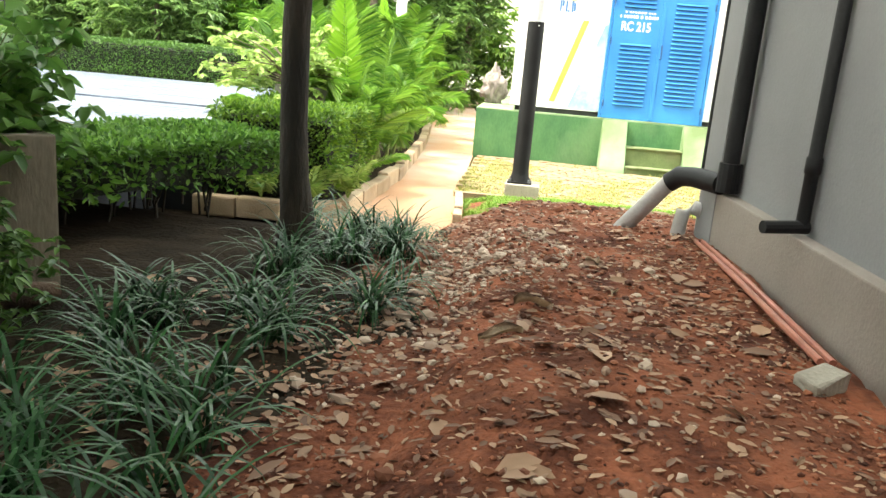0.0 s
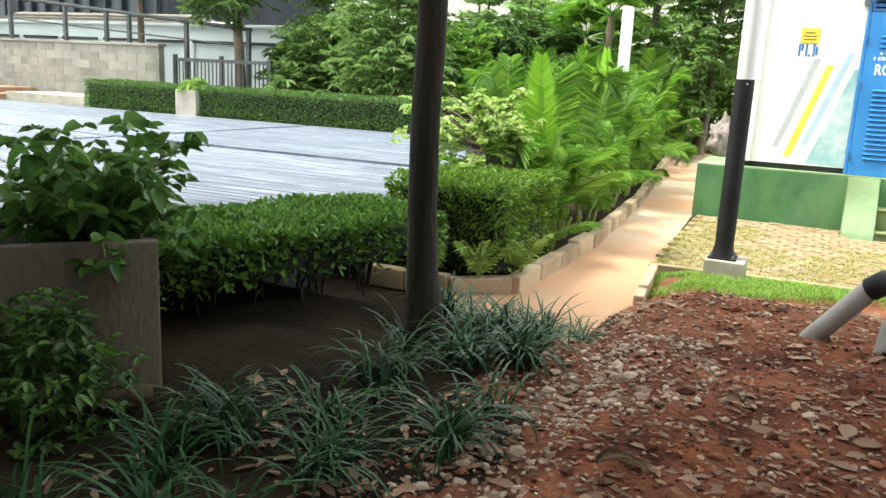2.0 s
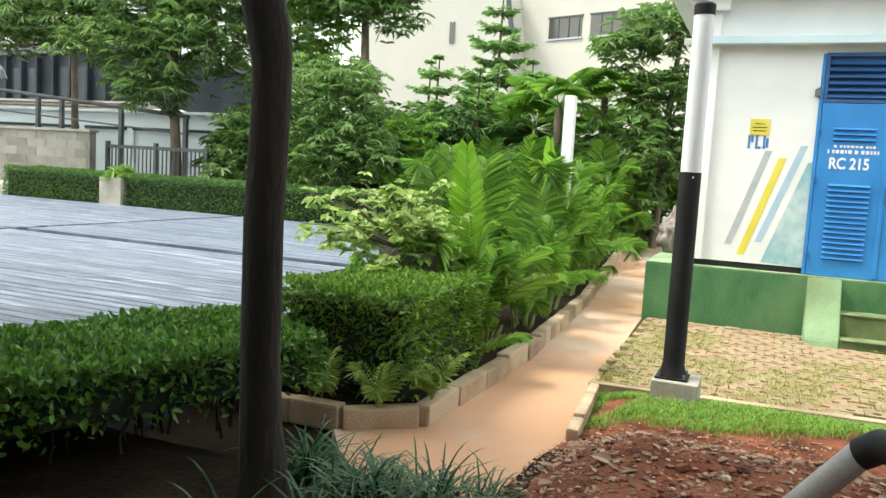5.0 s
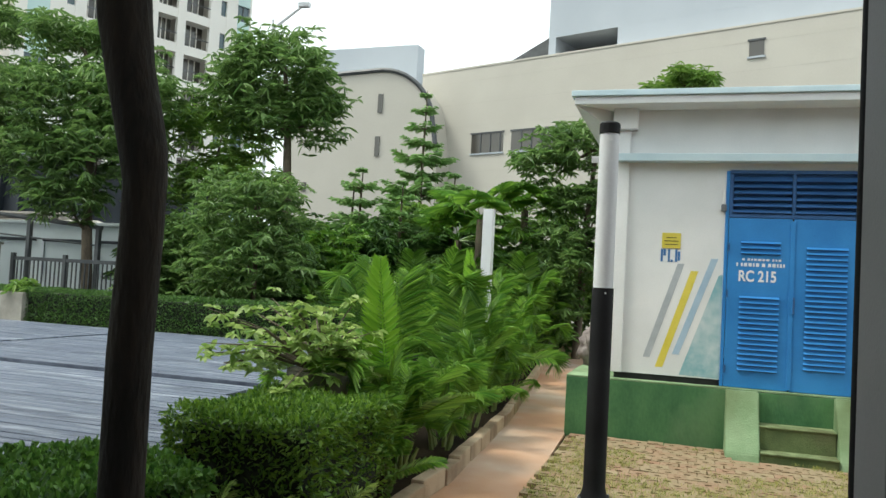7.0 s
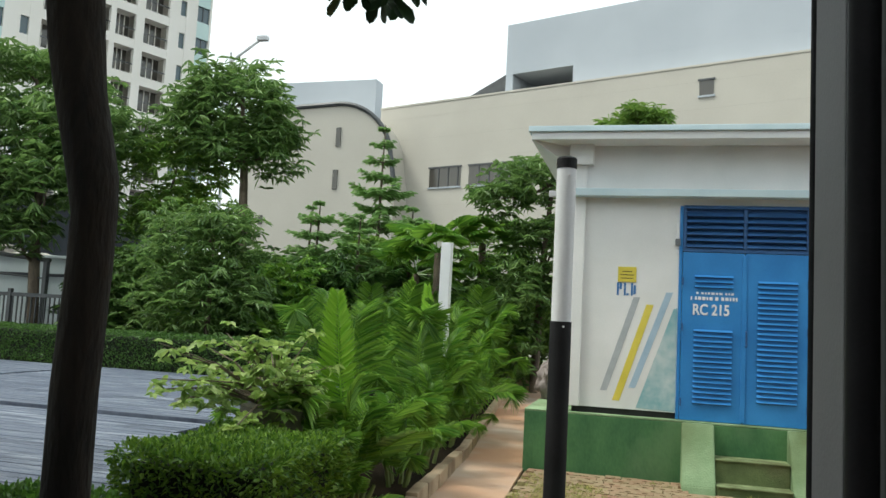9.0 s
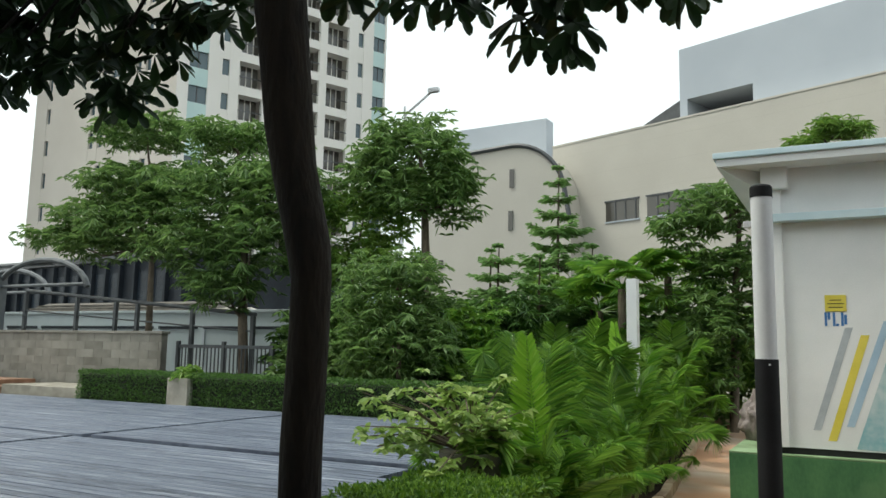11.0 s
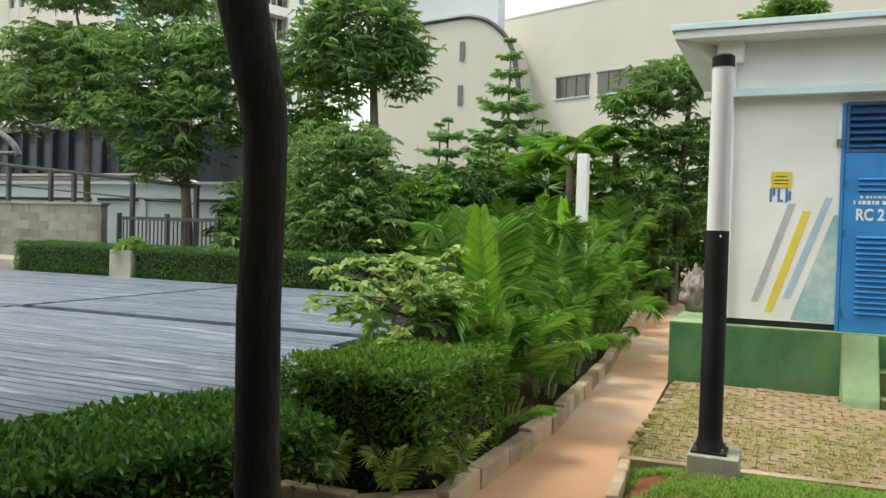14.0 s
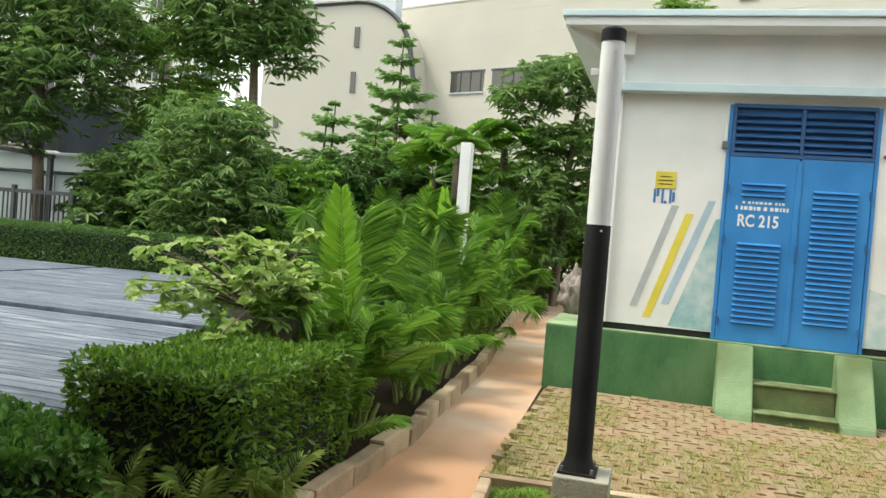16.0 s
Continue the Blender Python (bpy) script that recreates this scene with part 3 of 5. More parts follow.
# ---------------------------------------------------------------- electricity kiosk
def kiosk():
    k = thing("substation_kiosk", "white painted electricity substation kiosk on a green plinth", "building", (0, 0, 0))
    K = lambda n, bm, m, label="": part(n, bm, m, k, label)
    xl, xr, yb = -1.42, 4.2, 4.2
    K("plinth", box(-2.0, -0.13, -0.9, xr + 0.5, yb + 0.4, -0.03, 0.012), GREEN, "worn dark green painted plinth")
    K("plinth_top", box(-2.0, -0.13, -0.026, xr + 0.5, yb + 0.4, -0.006, 0.004), PALE_GREEN)
    # Solid near-black filler: the shadow under the wall is its colour.
    K("gap", box(xl + 0.03, 0.03, -0.006, xr - 0.03, yb - 0.03, 0.08), SEAM, "dark shadow gap under the wall")
    w0, w1, top = 0.0, 0.16, 3.62
    K("wall_panel", box(xl, w0, 0.075, -0.01, w1, top), WHITE)
    K("wall_panel", box(1.56, w0, 0.075, xr, w1, top), WHITE)
    K("lintel", box(-0.01, w0, 2.80, 1.56, w1, top), WHITE)
    K("side_wall", box(xl, w1, 0.075, xl + 0.16, yb, top), WHITE)
    K("side_wall", box(xr - 0.16, w1, 0.075, xr, yb, top), WHITE)
    K("back_wall", box(xl + 0.16, yb - 0.16, 0.075, xr - 0.16, yb, top), WHITE)
    K("corner_post", box(xl - 0.05, -0.06, 0.075, xl + 0.13, 0.12, 3.34, 0.008), WHITE)
    K("corner_post", box(xl - 0.10, -0.14, 3.34, xl + 0.22, 0.16, 3.66, 0.008), WHITE)
    K("canopy_beam", box(xl - 0.04, -0.20, 2.90, xr + 0.05, -0.003, 3.0, 0.008), PALE_BLUE, "pale blue drip beam")
    K("roof_slab", box(-2.02, -0.42, 3.62, xr + 0.6, yb + 0.6, 3.72, 0.008), WHITE)
    K("fascia", box(-2.06, -0.46, 3.722, xr + 0.64, yb + 0.64, 3.80, 0.01), PALE_BLUE, "pale blue roof edge")
    # sloped soffit under the left eave
    bm = bmesh.new()
    a = [bm.verts.new(v) for v in ((-2.0, -0.40, 3.62), (-2.0, yb + 0.58, 3.62), (xl - 0.002, yb + 0.2, 3.30), (xl - 0.002, 0.16, 3.30), (xl - 0.002, 0.16, 3.62), (xl - 0.002, yb + 0.2, 3.62))]
    bm.faces.new((a[0], a[1], a[2], a[3]))
    bm.faces.new((a[0], a[3], a[4]))
    bm.faces.new((a[1], a[5], a[2]))
    K("soffit", bm, WHITE)
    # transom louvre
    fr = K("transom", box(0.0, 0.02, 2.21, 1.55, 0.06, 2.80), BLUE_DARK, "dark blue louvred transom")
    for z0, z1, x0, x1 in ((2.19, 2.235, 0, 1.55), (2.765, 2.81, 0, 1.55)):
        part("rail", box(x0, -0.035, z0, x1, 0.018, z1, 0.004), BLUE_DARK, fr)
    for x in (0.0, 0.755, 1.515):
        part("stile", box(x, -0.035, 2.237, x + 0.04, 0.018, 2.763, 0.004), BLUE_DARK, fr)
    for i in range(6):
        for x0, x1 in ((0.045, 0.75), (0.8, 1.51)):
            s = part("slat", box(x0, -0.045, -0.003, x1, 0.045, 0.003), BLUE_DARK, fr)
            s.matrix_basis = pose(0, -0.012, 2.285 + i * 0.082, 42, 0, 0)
    # doors
    for d, x0 in enumerate((0.0, 0.78)):
        x1 = x0 + 0.765
        leaf = K("door_leaf", box(x0 + 0.003, -0.03, 0.0, x1, 0.015, 2.185, 0.004), BLUE, "bright blue louvred steel door leaf")
        groups = ((1.74, 3), (0.24, 15)) if d == 0 else ((0.30, 24),)
        for zb, cnt in groups:
            for i in range(cnt):
                s = part("slat", box(x0 + 0.16, -0.022, -0.0025, x1 - 0.13, 0.022, 0.0025), BLUE, leaf)
                s.matrix_basis = pose(0, -0.043, zb + i * 0.066, 40, 0, 0)
                # Flat darker strip on the solid leaf: the shade under each slat, painted.
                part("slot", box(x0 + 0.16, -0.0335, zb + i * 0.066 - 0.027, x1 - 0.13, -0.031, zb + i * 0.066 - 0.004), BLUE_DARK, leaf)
        hx = x0 + 0.01 if d == 0 else x1 - 0.01
        for hz in (0.18, 1.15, 1.75):
            part("hinge", tube([((hx, -0.045, hz), 0.012), ((hx, -0.045, hz + 0.10), 0.012)], 8), BLUE_DARK, leaf)
        if d == 1:
            part("handle", tube([((x0 + 0.02, -0.03, 0.98), 0.012), ((x0 + 0.02, -0.09, 0.99), 0.012), ((x0 + 0.02, -0.09, 1.17), 0.012), ((x0 + 0.02, -0.03, 1.18), 0.012)], 8), BLUE_DARK, leaf)
            part("meeting_strip", box(x0 - 0.035, -0.045, 0.02, x0 + 0.02, -0.031, 2.16, 0.003), BLUE, leaf)
        if d == 0:
            cu = bpy.data.curves.new("lettering", "FONT")
            cu.body, cu.size, cu.extrude, cu.offset = "RC 215", 0.195, 0.002, 0.005
            tmp = bpy.data.objects.new("tmp", cu)
            m = bpy.data.meshes.new_from_object(tmp)
            m.materials.clear()
            ob = link("lettering", m, TEXT_WHITE, leaf, "white stencilled number RC 215")
            xs = [v.co.x for v in m.vertices]
            ob.matrix_basis = pose(0.135, -0.034, 1.37, 90, 0, 0) @ Matrix.Diagonal((0.45 / (max(xs) - min(xs)), 1, 1, 1))
            bpy.data.objects.remove(tmp)
            for zz, wd, hh in ((1.56, 0.60, 0.045), (1.635, 0.42, 0.028)):
                x = 0.11 if wd > 0.5 else 0.18
                while x < 0.10 + (wd if wd > 0.5 else wd + 0.1):
                    g = rng.uniform(0.02, 0.042)
                    part("letter_bar", box(x, -0.0345, zz, x + g, -0.031, zz + hh), TEXT_WHITE, leaf)
                    x += g + 0.014 + (0.02 if rng.uniform() < 0.2 else 0)
    K("door_frame", box(-0.045, -0.02, 0.0, -0.003, 0.05, 2.80, 0.003), BLUE)
    K("door_frame", box(1.553, -0.02, 0.0, 1.595, 0.05, 2.80, 0.003), BLUE)
    # painted wall art and sign
    def stripe(name, x0, z0, x1, z1, w, m, proud, label):
        bm = bmesh.new()
        vs = [bm.verts.new((x, y, z)) for y in (-proud, 0.001) for x, z in ((x0 - w / 2, z0), (x0 + w / 2, z0), (x1 + w / 2, z1), (x1 - w / 2, z1))]
        bm.faces.new(vs[:4])
        for i in range(4):
            j = (i + 1) % 4
            bm.faces.new((vs[i], vs[4 + i], vs[4 + j], vs[j]))
        bmesh.ops.recalc_face_normals(bm, faces=bm.faces)
        K(name, bm, m, label)
    stripe("stripe", -0.975, 0.30, -0.575, 1.56, 0.085, GREY_STRIPE, 0.003, "grey slanting painted stripe")
    stripe("stripe", -0.81, 0.18, -0.40, 1.47, 0.095, YELLOW, 0.003, "yellow slanting painted stripe")
    stripe("stripe", -0.605, 0.36, -0.155, 1.64, 0.085, SKY_STRIPE, 0.003, "light blue slanting painted stripe")
    bm = bmesh.new()
    vs = [bm.verts.new((x, -0.003, z)) for x, z in ((-0.55, 0.10), (-0.05, 0.085), (-0.05, 1.44), (-0.10, 1.42))]
    bm.faces.new(vs)
    K("mural", bm, MURAL, "teal and white painted wedge beside the door")
    bm = bmesh.new()
    vs = [bm.verts.new((x, -0.003, z)) for x, z in ((1.61, 0.085), (2.5, 0.085), (2.3, 0.55), (1.61, 0.75))]
    bm.faces.new(vs)
    K("mural", bm, MURAL)
    pl = K("sign_plate", box(-0.83, -0.012, 1.76, -0.59, -0.001, 1.965, 0.003), YELLOW, "yellow warning plate")
    for i, wd in enumerate((0.16, 0.18, 0.13)):
        part("letter_bar", box(-0.71 - wd / 2, -0.0145, 1.806 + i * 0.045, -0.71 + wd / 2, -0.0125, 1.816 + i * 0.045), SEAM, pl)
    for i in range(3):
        x = -0.84 + i * 0.092
        K("emblem_bar", box(x, -0.004, 1.58, x + 0.028, 0.0, 1.75), TEXT_BLUE, "blue painted emblem")
        K("emblem_bar", box(x + 0.034, -0.004, (1.66, 1.58, 1.60)[i], x + 0.066, 0.0, (1.75, 1.61, 1.72)[i]), TEXT_BLUE)
    lampb = K("wall_lamp", box(-0.085, -0.05, 2.36, -0.05, -0.001, 2.56, 0.008), WHITE, "slim white wall lamp over a grey socket")
    part("socket", box(-0.10, -0.06, 2.27, -0.035, -0.001, 2.355, 0.006), ARCH, lampb)
    K("meter_box", box(1.86, -0.16, 1.12, 2.12, -0.001, 1.42, 0.012), WHITE, "small white meter box")
    bl = K("bulkhead_light", box(1.72, -0.09, 3.18, 1.86, -0.001, 3.24, 0.02), ARCH)
    part("conduit", tube([((1.64, -0.02, 2.25), 0.02), ((1.70, -0.02, 2.27), 0.02)], 8), ARCH, bl)
    return k


kiosk()


def entry_steps():
    s = thing("entry_steps", "worn green concrete steps between two sloped cheek walls", "steps", (0, 0, 0))
    for y0, y1, z in ((-0.44, -0.135, -0.40), (-0.68, -0.443, -0.68)):
        part("step", box(0.43, y0, -0.9, 1.28, y1, z - 0.022, 0.004), OLIVE, s, "dirty olive green riser")
        part("tread", box(0.425, y0 - 0.02, z - 0.02, 1.285, y1, z, 0.006), TREAD, s, "faded chipped tread edge")
    for x0, x1 in ((0.03, 0.42), (1.29, 1.66)):
        bm = bmesh.new()
        prof = ((-0.133, -0.9), (-0.72, -0.9), (-0.66, -0.72), (-0.24, -0.02), (-0.133, -0.02))
        a = [bm.verts.new((x0, y, z)) for y, z in prof]
        b = [bm.verts.new((x1, y, z)) for y, z in prof]
        bm.faces.new(a)
        bm.faces.new(b[::-1])
        for i in range(5):
            j = (i + 1) % 5
            bm.faces.new((a[i], b[i], b[j], a[j]))
        bmesh.ops.recalc_face_normals(bm, faces=bm.faces)
        bmesh.ops.bevel(bm, geom=bm.edges[:], offset=0.012, segments=2, affect="EDGES")
        part("cheek_wall", bm, PALE_GREEN, s, "faded pale green sloped cheek wall")


entry_steps()


def lamp_post():
    p = thing("lamp_post", "slim black and white bollard lamp post on a concrete footing", "lamp post", (-1.12, -4.48, -0.66))
    part("footing", box(-0.15, -0.19, -0.15, 0.22, 0.2, 0.125, 0.012), CONCRETE, p, "mossy square concrete footing")
    part("base_plate", box(-0.13, -0.13, 0.127, 0.13, 0.13, 0.143, 0.004), BLACK, p)
    for sx in (-1, 1):
        for sy in (-1, 1):
            part("bolt", tube([((sx * 0.1, sy * 0.1, 0.143), 0.014), ((sx * 0.1, sy * 0.1, 0.175), 0.012)], 6), ARCH, p)
    part("lower_shaft", tube([((0, 0, 0.143), 0.118), ((0, 0, 0.20), 0.098), ((0, 0, 0.25), 0.088), ((0, 0, 1.82), 0.086)], 24), BLACK, p, "black painted lower shaft", True)
    part("upper_shaft", tube([((0, 0, 1.82), 0.079), ((0, 0, 3.06), 0.079)], 24), STEEL_WHITE, p, "white upper shaft", True)
    part("cap", tube([((0, 0, 3.06), 0.083), ((0, 0, 3.14), 0.083), ((0, 0, 3.155), 0.07)], 24), BLACK, p)
    for z in (1.78, 3.0):
        part("screw", tube([((0.03, -0.08, z), 0.008), ((0.03, -0.092, z), 0.008)], 8), STEEL_WHITE, p)
    part("bracket", box(-0.135, -0.02, 2.83, -0.078, 0.02, 2.88, 0.006), STEEL_WHITE, p)


lamp_post()

post = thing("marker_post", "plain square white post standing among the palms", "post", (-3.7, 1.88, -0.68))
part("shaft", box(-0.085, -0.085, -0.1, 0.085, 0.085, 3.09, 0.008), STEEL_WHITE, post)

# rubbish sack by the kiosk
sack = bmesh.new()
bmesh.ops.create_icosphere(sack, subdivisions=4, radius=1.0)
for v in sack.verts:
    n = 0.8 + 0.42 * noise.noise(v.co * 2.4) + 0.22 * abs(noise.noise(v.co * 6)) + 0.10 * abs(noise.noise(v.co * 13))
    neck = 0.45 + 0.55 * smooth01(-v.co.z, -0.85, -0.2)
    v.co = Vector((v.co.x * 0.24 * n * neck, v.co.y * 0.24 * n * neck, max(v.co.z * n, -0.72) * 0.42 + 0.30))
sack_ob = tagged(part("rubbish_sack", sack, SACK, None, smooth=True), "crumpled grey-brown plastic sack resting on the kiosk plinth", "sack")
sack_ob.matrix_world = pose(-1.83, 1.5, -0.03, 0, 0, 20)

# ---------------------------------------------------------------- grey building beside the camera
def annex():
    b = thing("grey_building", "plain grey rendered building with outside drain pipes", "building", (0.0, 0.0, 0.0))
    part("wall", box(0.24, -16, -0.6, 7.0, -7.62, 5.5), GREYWALL, b)
    part("plinth", box(0.16, -16, -0.6, 7.05, -7.58, 0.04, 0.01), GREYTRIM, b, "taupe painted footing ledge")
    part("corner_pier", box(0.155, -7.95, -0.6, 0.24, -7.56, 5.5, 0.008), GREYWALL, b)
    part("roof", box(0.1, -16.2, 5.5, 7.2, -7.4, 5.65), GREYTRIM, b)
    d = part("drain_pipe", tube([((0.17, -8.1, 5.4), 0.05), ((0.17, -8.1, 0.20), 0.05)], 14), BLACK, b, "black vertical drain pipe", True)
    part("collar", tube([((0.17, -8.1, 0.06), 0.068), ((0.17, -8.1, 0.24), 0.068)], 14), BLACK, d)
    part("drain_pipe", tube([((0.17, -7.53, 5.4), 0.026), ((0.17, -7.53, 0.12), 0.026)], 12), BLACK, b, smooth=True)
    part("drain_pipe", tube([((0.20, -9.25, 5.4), 0.031), ((0.20, -9.25, 0.42), 0.031), ((0.20, -9.25, 0.41), 0.038), ((0.20, -9.25, 0.34), 0.038), ((0.20, -9.25, 0.335), 0.032), ((0.20, -9.25, 0.09), 0.032)], 12), BLACK, b, smooth=True)
    part("pipe_foot", tube([((0.225, -9.245, 0.085), 0.033), ((0.0, -9.31, 0.078), 0.031)], 12), BLACK, b)
    b.matrix_world = pose(0.16, -7.6, 0, 0, 0, 3.0) @ pose(-0.16, 7.6, 0)


annex()
# Unseen wall, added to keep light from behind off the hedge fronts.
back = tagged(part("shade_wall", box(-9.0, -15.0, -0.7, 0.2, -14.7, 5.0), GREYWALL), "unseen plain grey wall added behind the border to block light", "wall", kind="structure")

el1 = thing("drain_elbow", "grey plastic drain pipe bending into the soil", "pipe", (0, 0, 0))
part("elbow", tube([((0.17, -8.05, 0.10), 0.066), ((0.05, -7.80, 0.10), 0.066), ((-0.02, -7.70, 0.085), 0.068), ((-0.08, -7.66, 0.03), 0.066)], 14), BLACK, el1, "black elbow", True)
part("pipe", tube([((-0.08, -7.66, 0.03), 0.058), ((-0.36, -7.56, -0.36), 0.058)], 14), PVC, el1, "pale grey plastic pipe", True)
el2 = thing("drain_stub", "short drain bend stuck in the soil beside the wall", "pipe", (0, 0, 0))
part("bend", tube([((0.24, -7.62, -0.16), 0.05), ((0.12, -7.62, -0.13), 0.05), ((0.05, -7.62, -0.16), 0.05), ((0.03, -7.62, -0.36), 0.05)], 12), PVC, el2, smooth=True)
rod = thing("conduit_pair", "two dirty red plastic conduits lying along the wall", "conduit", (0, 0, 0))
for o in (0.0, 0.045):
    part("tube", tube([((0.08 + o, -8.0, land(0.08, -8.0) + 0.02), 0.013), ((0.10 + o, -9.0, land(0.1, -9.0) + 0.035), 0.016), ((0.16 + o, -10.1, land(0.16, -10.1) + 0.03), 0.016)], 8), RED_CABLE, rod)

bm = box(-0.09, -0.05, 0, 0.09, 0.05, 0.07, 0.012)
for v in bm.verts:
    v.co += Vector((0.018 * noise.noise(v.co * 21), 0.018 * noise.noise(v.co * 21 + Vector((5, 0, 0))), 0.014 * noise.noise(v.co * 21 + Vector((0, 5, 0)))))
bb = tagged(part("broken_brick", bm, CONCRETE), "broken dusty brick lying beside the red conduits", "brick")
bb.matrix_world = pose(0.10, -10.3, land(0.10, -10.3) - 0.012, 6, -8, 35)
for (x, y), r, sz in (((-0.93, -9.75), 40, 1.0), ((-0.62, -8.8), 110, 0.7), ((-1.05, -10.2), 200, 0.8), ((-0.55, -9.35), 80, 0.6)):
    bm = bmesh.new()
    grid = [[bm.verts.new((0.11 * sz * (u - 0.5) * 2, 0.045 * sz * math.sin(math.pi * min(max(u, 0.04), 0.96)) ** 0.7 * w, 0.03 * sz * (w * w) + 0.02 * sz * math.sin(u * 5) + 0.012 * sz * noise.noise((u * 4, w * 2, r)))) for u in np.linspace(0, 1, 9)] for w in (-1, -0.4, 0.2, 1)]
    for a, b in zip(grid, grid[1:]):
        for k in range(8):
            bm.faces.new((a[k], a[k + 1], b[k + 1], b[k]))
    bmesh.ops.solidify(bm, geom=bm.faces[:], thickness=0.0015)
    lf = tagged(part("dry_leaf", bm, SACK_PALE, smooth=True), "large pale curled dry leaf on the soil", "leaf", "curled dry leaves")
    lf.matrix_world = pose(x, y, land(x, y) + 0.012, 0, 5, r)

# ---------------------------------------------------------------- plaza deck
deck = thing("deck", "weathered blue-grey ribbed plank deck with dark joints", "deck", kind="structure")
part("frame", box(-34, -3.4, -0.9, -5.25, 3.3, -0.262), DECK_GAP, deck)
part("frame", box(-34, -6.28, -0.9, -3.98, -3.402, -0.262), DECK_GAP, deck)
part("frame", box(-34, -14, -0.9, -4.4, -6.282, -0.262), DECK_GAP, deck)
DECK_PIECES = []
pw = 0.145
for xa, xb, ya, yz in ((-34.0, -23.05, -12.0, 3.2), (-22.95, -11.32, -12.0, 3.2), (-11.16, -4.40, -12.0, -6.3), (-11.16, -3.98, -6.2, -3.42), (-11.16, -5.25, -3.4, 3.2)):
    mesh = bpy.data.meshes.new("plank")
    bm = box(xa, -pw / 2 + 0.008, -0.05, xb, pw / 2 - 0.011, 0, 0.004)
    bm.to_mesh(mesh)
    bm.free()
    mesh.materials.append(DECK)
    y = ya
    while y < yz:
        if not (-2.50 < y + pw / 2 and y - pw / 2 < -2.38):
            DECK_PIECES.append((mesh, y))
        y += pw

hedge("far_hedge", "long low clipped dark green hedge behind the deck", (-12.0, 3.75, -0.3), 0, (13.4, 1.0, 0.80), L_HEDGE_DARK, 1500, 0.05, 0.022)
pil = thing("concrete_pillar", "short weathered concrete pillar set in the hedge", "pillar", (-15.0, 3.28, -0.3))
part("shaft", box(-0.33, -0.14, 0, 0.33, 0.3, 0.72, 0.012), CONCRETE, pil)
pp = thing("hedge_top_fern", "small fern sprouting over the pillar", "plant", (-15.0, 3.45, 0.42))
link("fronds", leaf_mesh("fronds", rosettes(blob((0, 0, 0.12), (0.45, 0.3, 0.16), 40), 7, 0.22, 0.05, droop=0.5)), L_BRIGHT, pp)

# ---------------------------------------------------------------- hedges and bed plants near the path
hedge("clipped_hedge", "square clipped bright green hedge behind the kerb", (-3.36, -5.38, -0.68), 0, (1.12, 1.5, 0.80), L_HEDGE, 3000, 0.055, 0.02, bare=0.97)
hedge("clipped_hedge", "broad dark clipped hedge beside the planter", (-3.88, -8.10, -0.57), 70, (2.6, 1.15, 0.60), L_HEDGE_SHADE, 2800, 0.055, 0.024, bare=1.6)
for c in ((-2.95, -6.24), (-3.40, -6.26), (-2.70, -5.85)):
    r = thing("young_palm", "small feathery palm seedling at the hedge foot", "palm", (*c, -0.68), rng.uniform(0, 360), "palm seedlings at the hedge foot")
    for k in range(8):
        f = new("frond", SEEDLING[k % 3])
        f.parent = r
        f.matrix_basis = pose(0, 0, 0.02, 0, -rng.uniform(15, 58), k * 61 + rng.uniform(-15, 15)) @ Matrix.Scale(rng.uniform(0.62, 0.85), 4)

pot = thing("planter_pot", "round grey concrete pot holding a pale-leaved shrub", "pot", (-3.66, -4.28, -0.68))
part("bowl", tube([((0, 0, 0), 0.22), ((0, 0, 0.5), 0.25), ((0, 0, 0.84), 0.27), ((0, 0, 0.90), 0.30), ((0, 0, 0.96), 0.30)], 24), DARK_CONCRETE, pot, smooth=True)
shrub = thing("potted_shrub", "loose pale green broad-leaved shrub growing in the pot", "shrub", (-3.66, -4.28, 0.26))
tips = []
for k in range(42):
    a, r, z = k * 2.4, rng.uniform(0.25, 0.85), rng.uniform(0.0, 0.72)
    e = Vector((math.cos(a) * r - 0.12 - (0.25 if math.cos(a) < -0.4 else 0.0), math.sin(a) * r, z - 0.35 * max(0, r - 0.5)))
    part("twig", tube([((0, 0, 0), 0.014), (e * 0.5 + Vector((0, 0, 0.1)), 0.009), (e, 0.004)], 5), BARK_PALE, shrub)
    for u in np.linspace(0.45, 1.0, 7):
        tips.append(np.array(e * u) + rng.normal(0, 0.05, 3))
link("foliage", leaf_mesh("foliage", rosettes(np.array(tips), 6, 0.105, 0.052, droop=0.3)), L_SHRUB, shrub)

# areca palms in rows behind the kerb
spots = [(-3.15, -3.25, 1.02, 21, True), (-4.2, -2.2, 0.9, 12, False), (-3.1, -0.2, 1.15, 15, False), (-3.3, 0.9, 1.1, 13, False), (-3.35, 2.6, 1.2, 12, True),
         (-3.6, 4.4, 1.2, 12, False), (-3.9, 6.4, 1.2, 11, False), (-4.2, 8.6, 1.2, 11, False), (-4.5, 10.8, 1.2, 10, False)]
for row, (dx, zs) in enumerate(((-1.3, 1.1), (-2.5, 1.15), (-3.7, 1.15))):
    for j in range(6):
        spots.append((-3.3 + dx + rng.normal(0, 0.2) - 0.1 * j, 0.9 + 2.0 * j + 2.2 * row + rng.normal(0, 0.3), zs * rng.uniform(0.9, 1.15), 11, j == 3))
for j in range(9):
    y = -4.0 + 1.45 * j
    spots.append((-2.98 - 0.10 * max(0, y - 0.4) - 0.06 * rng.uniform(), y, 0.62 * rng.uniform(0.85, 1.2), 11, False))
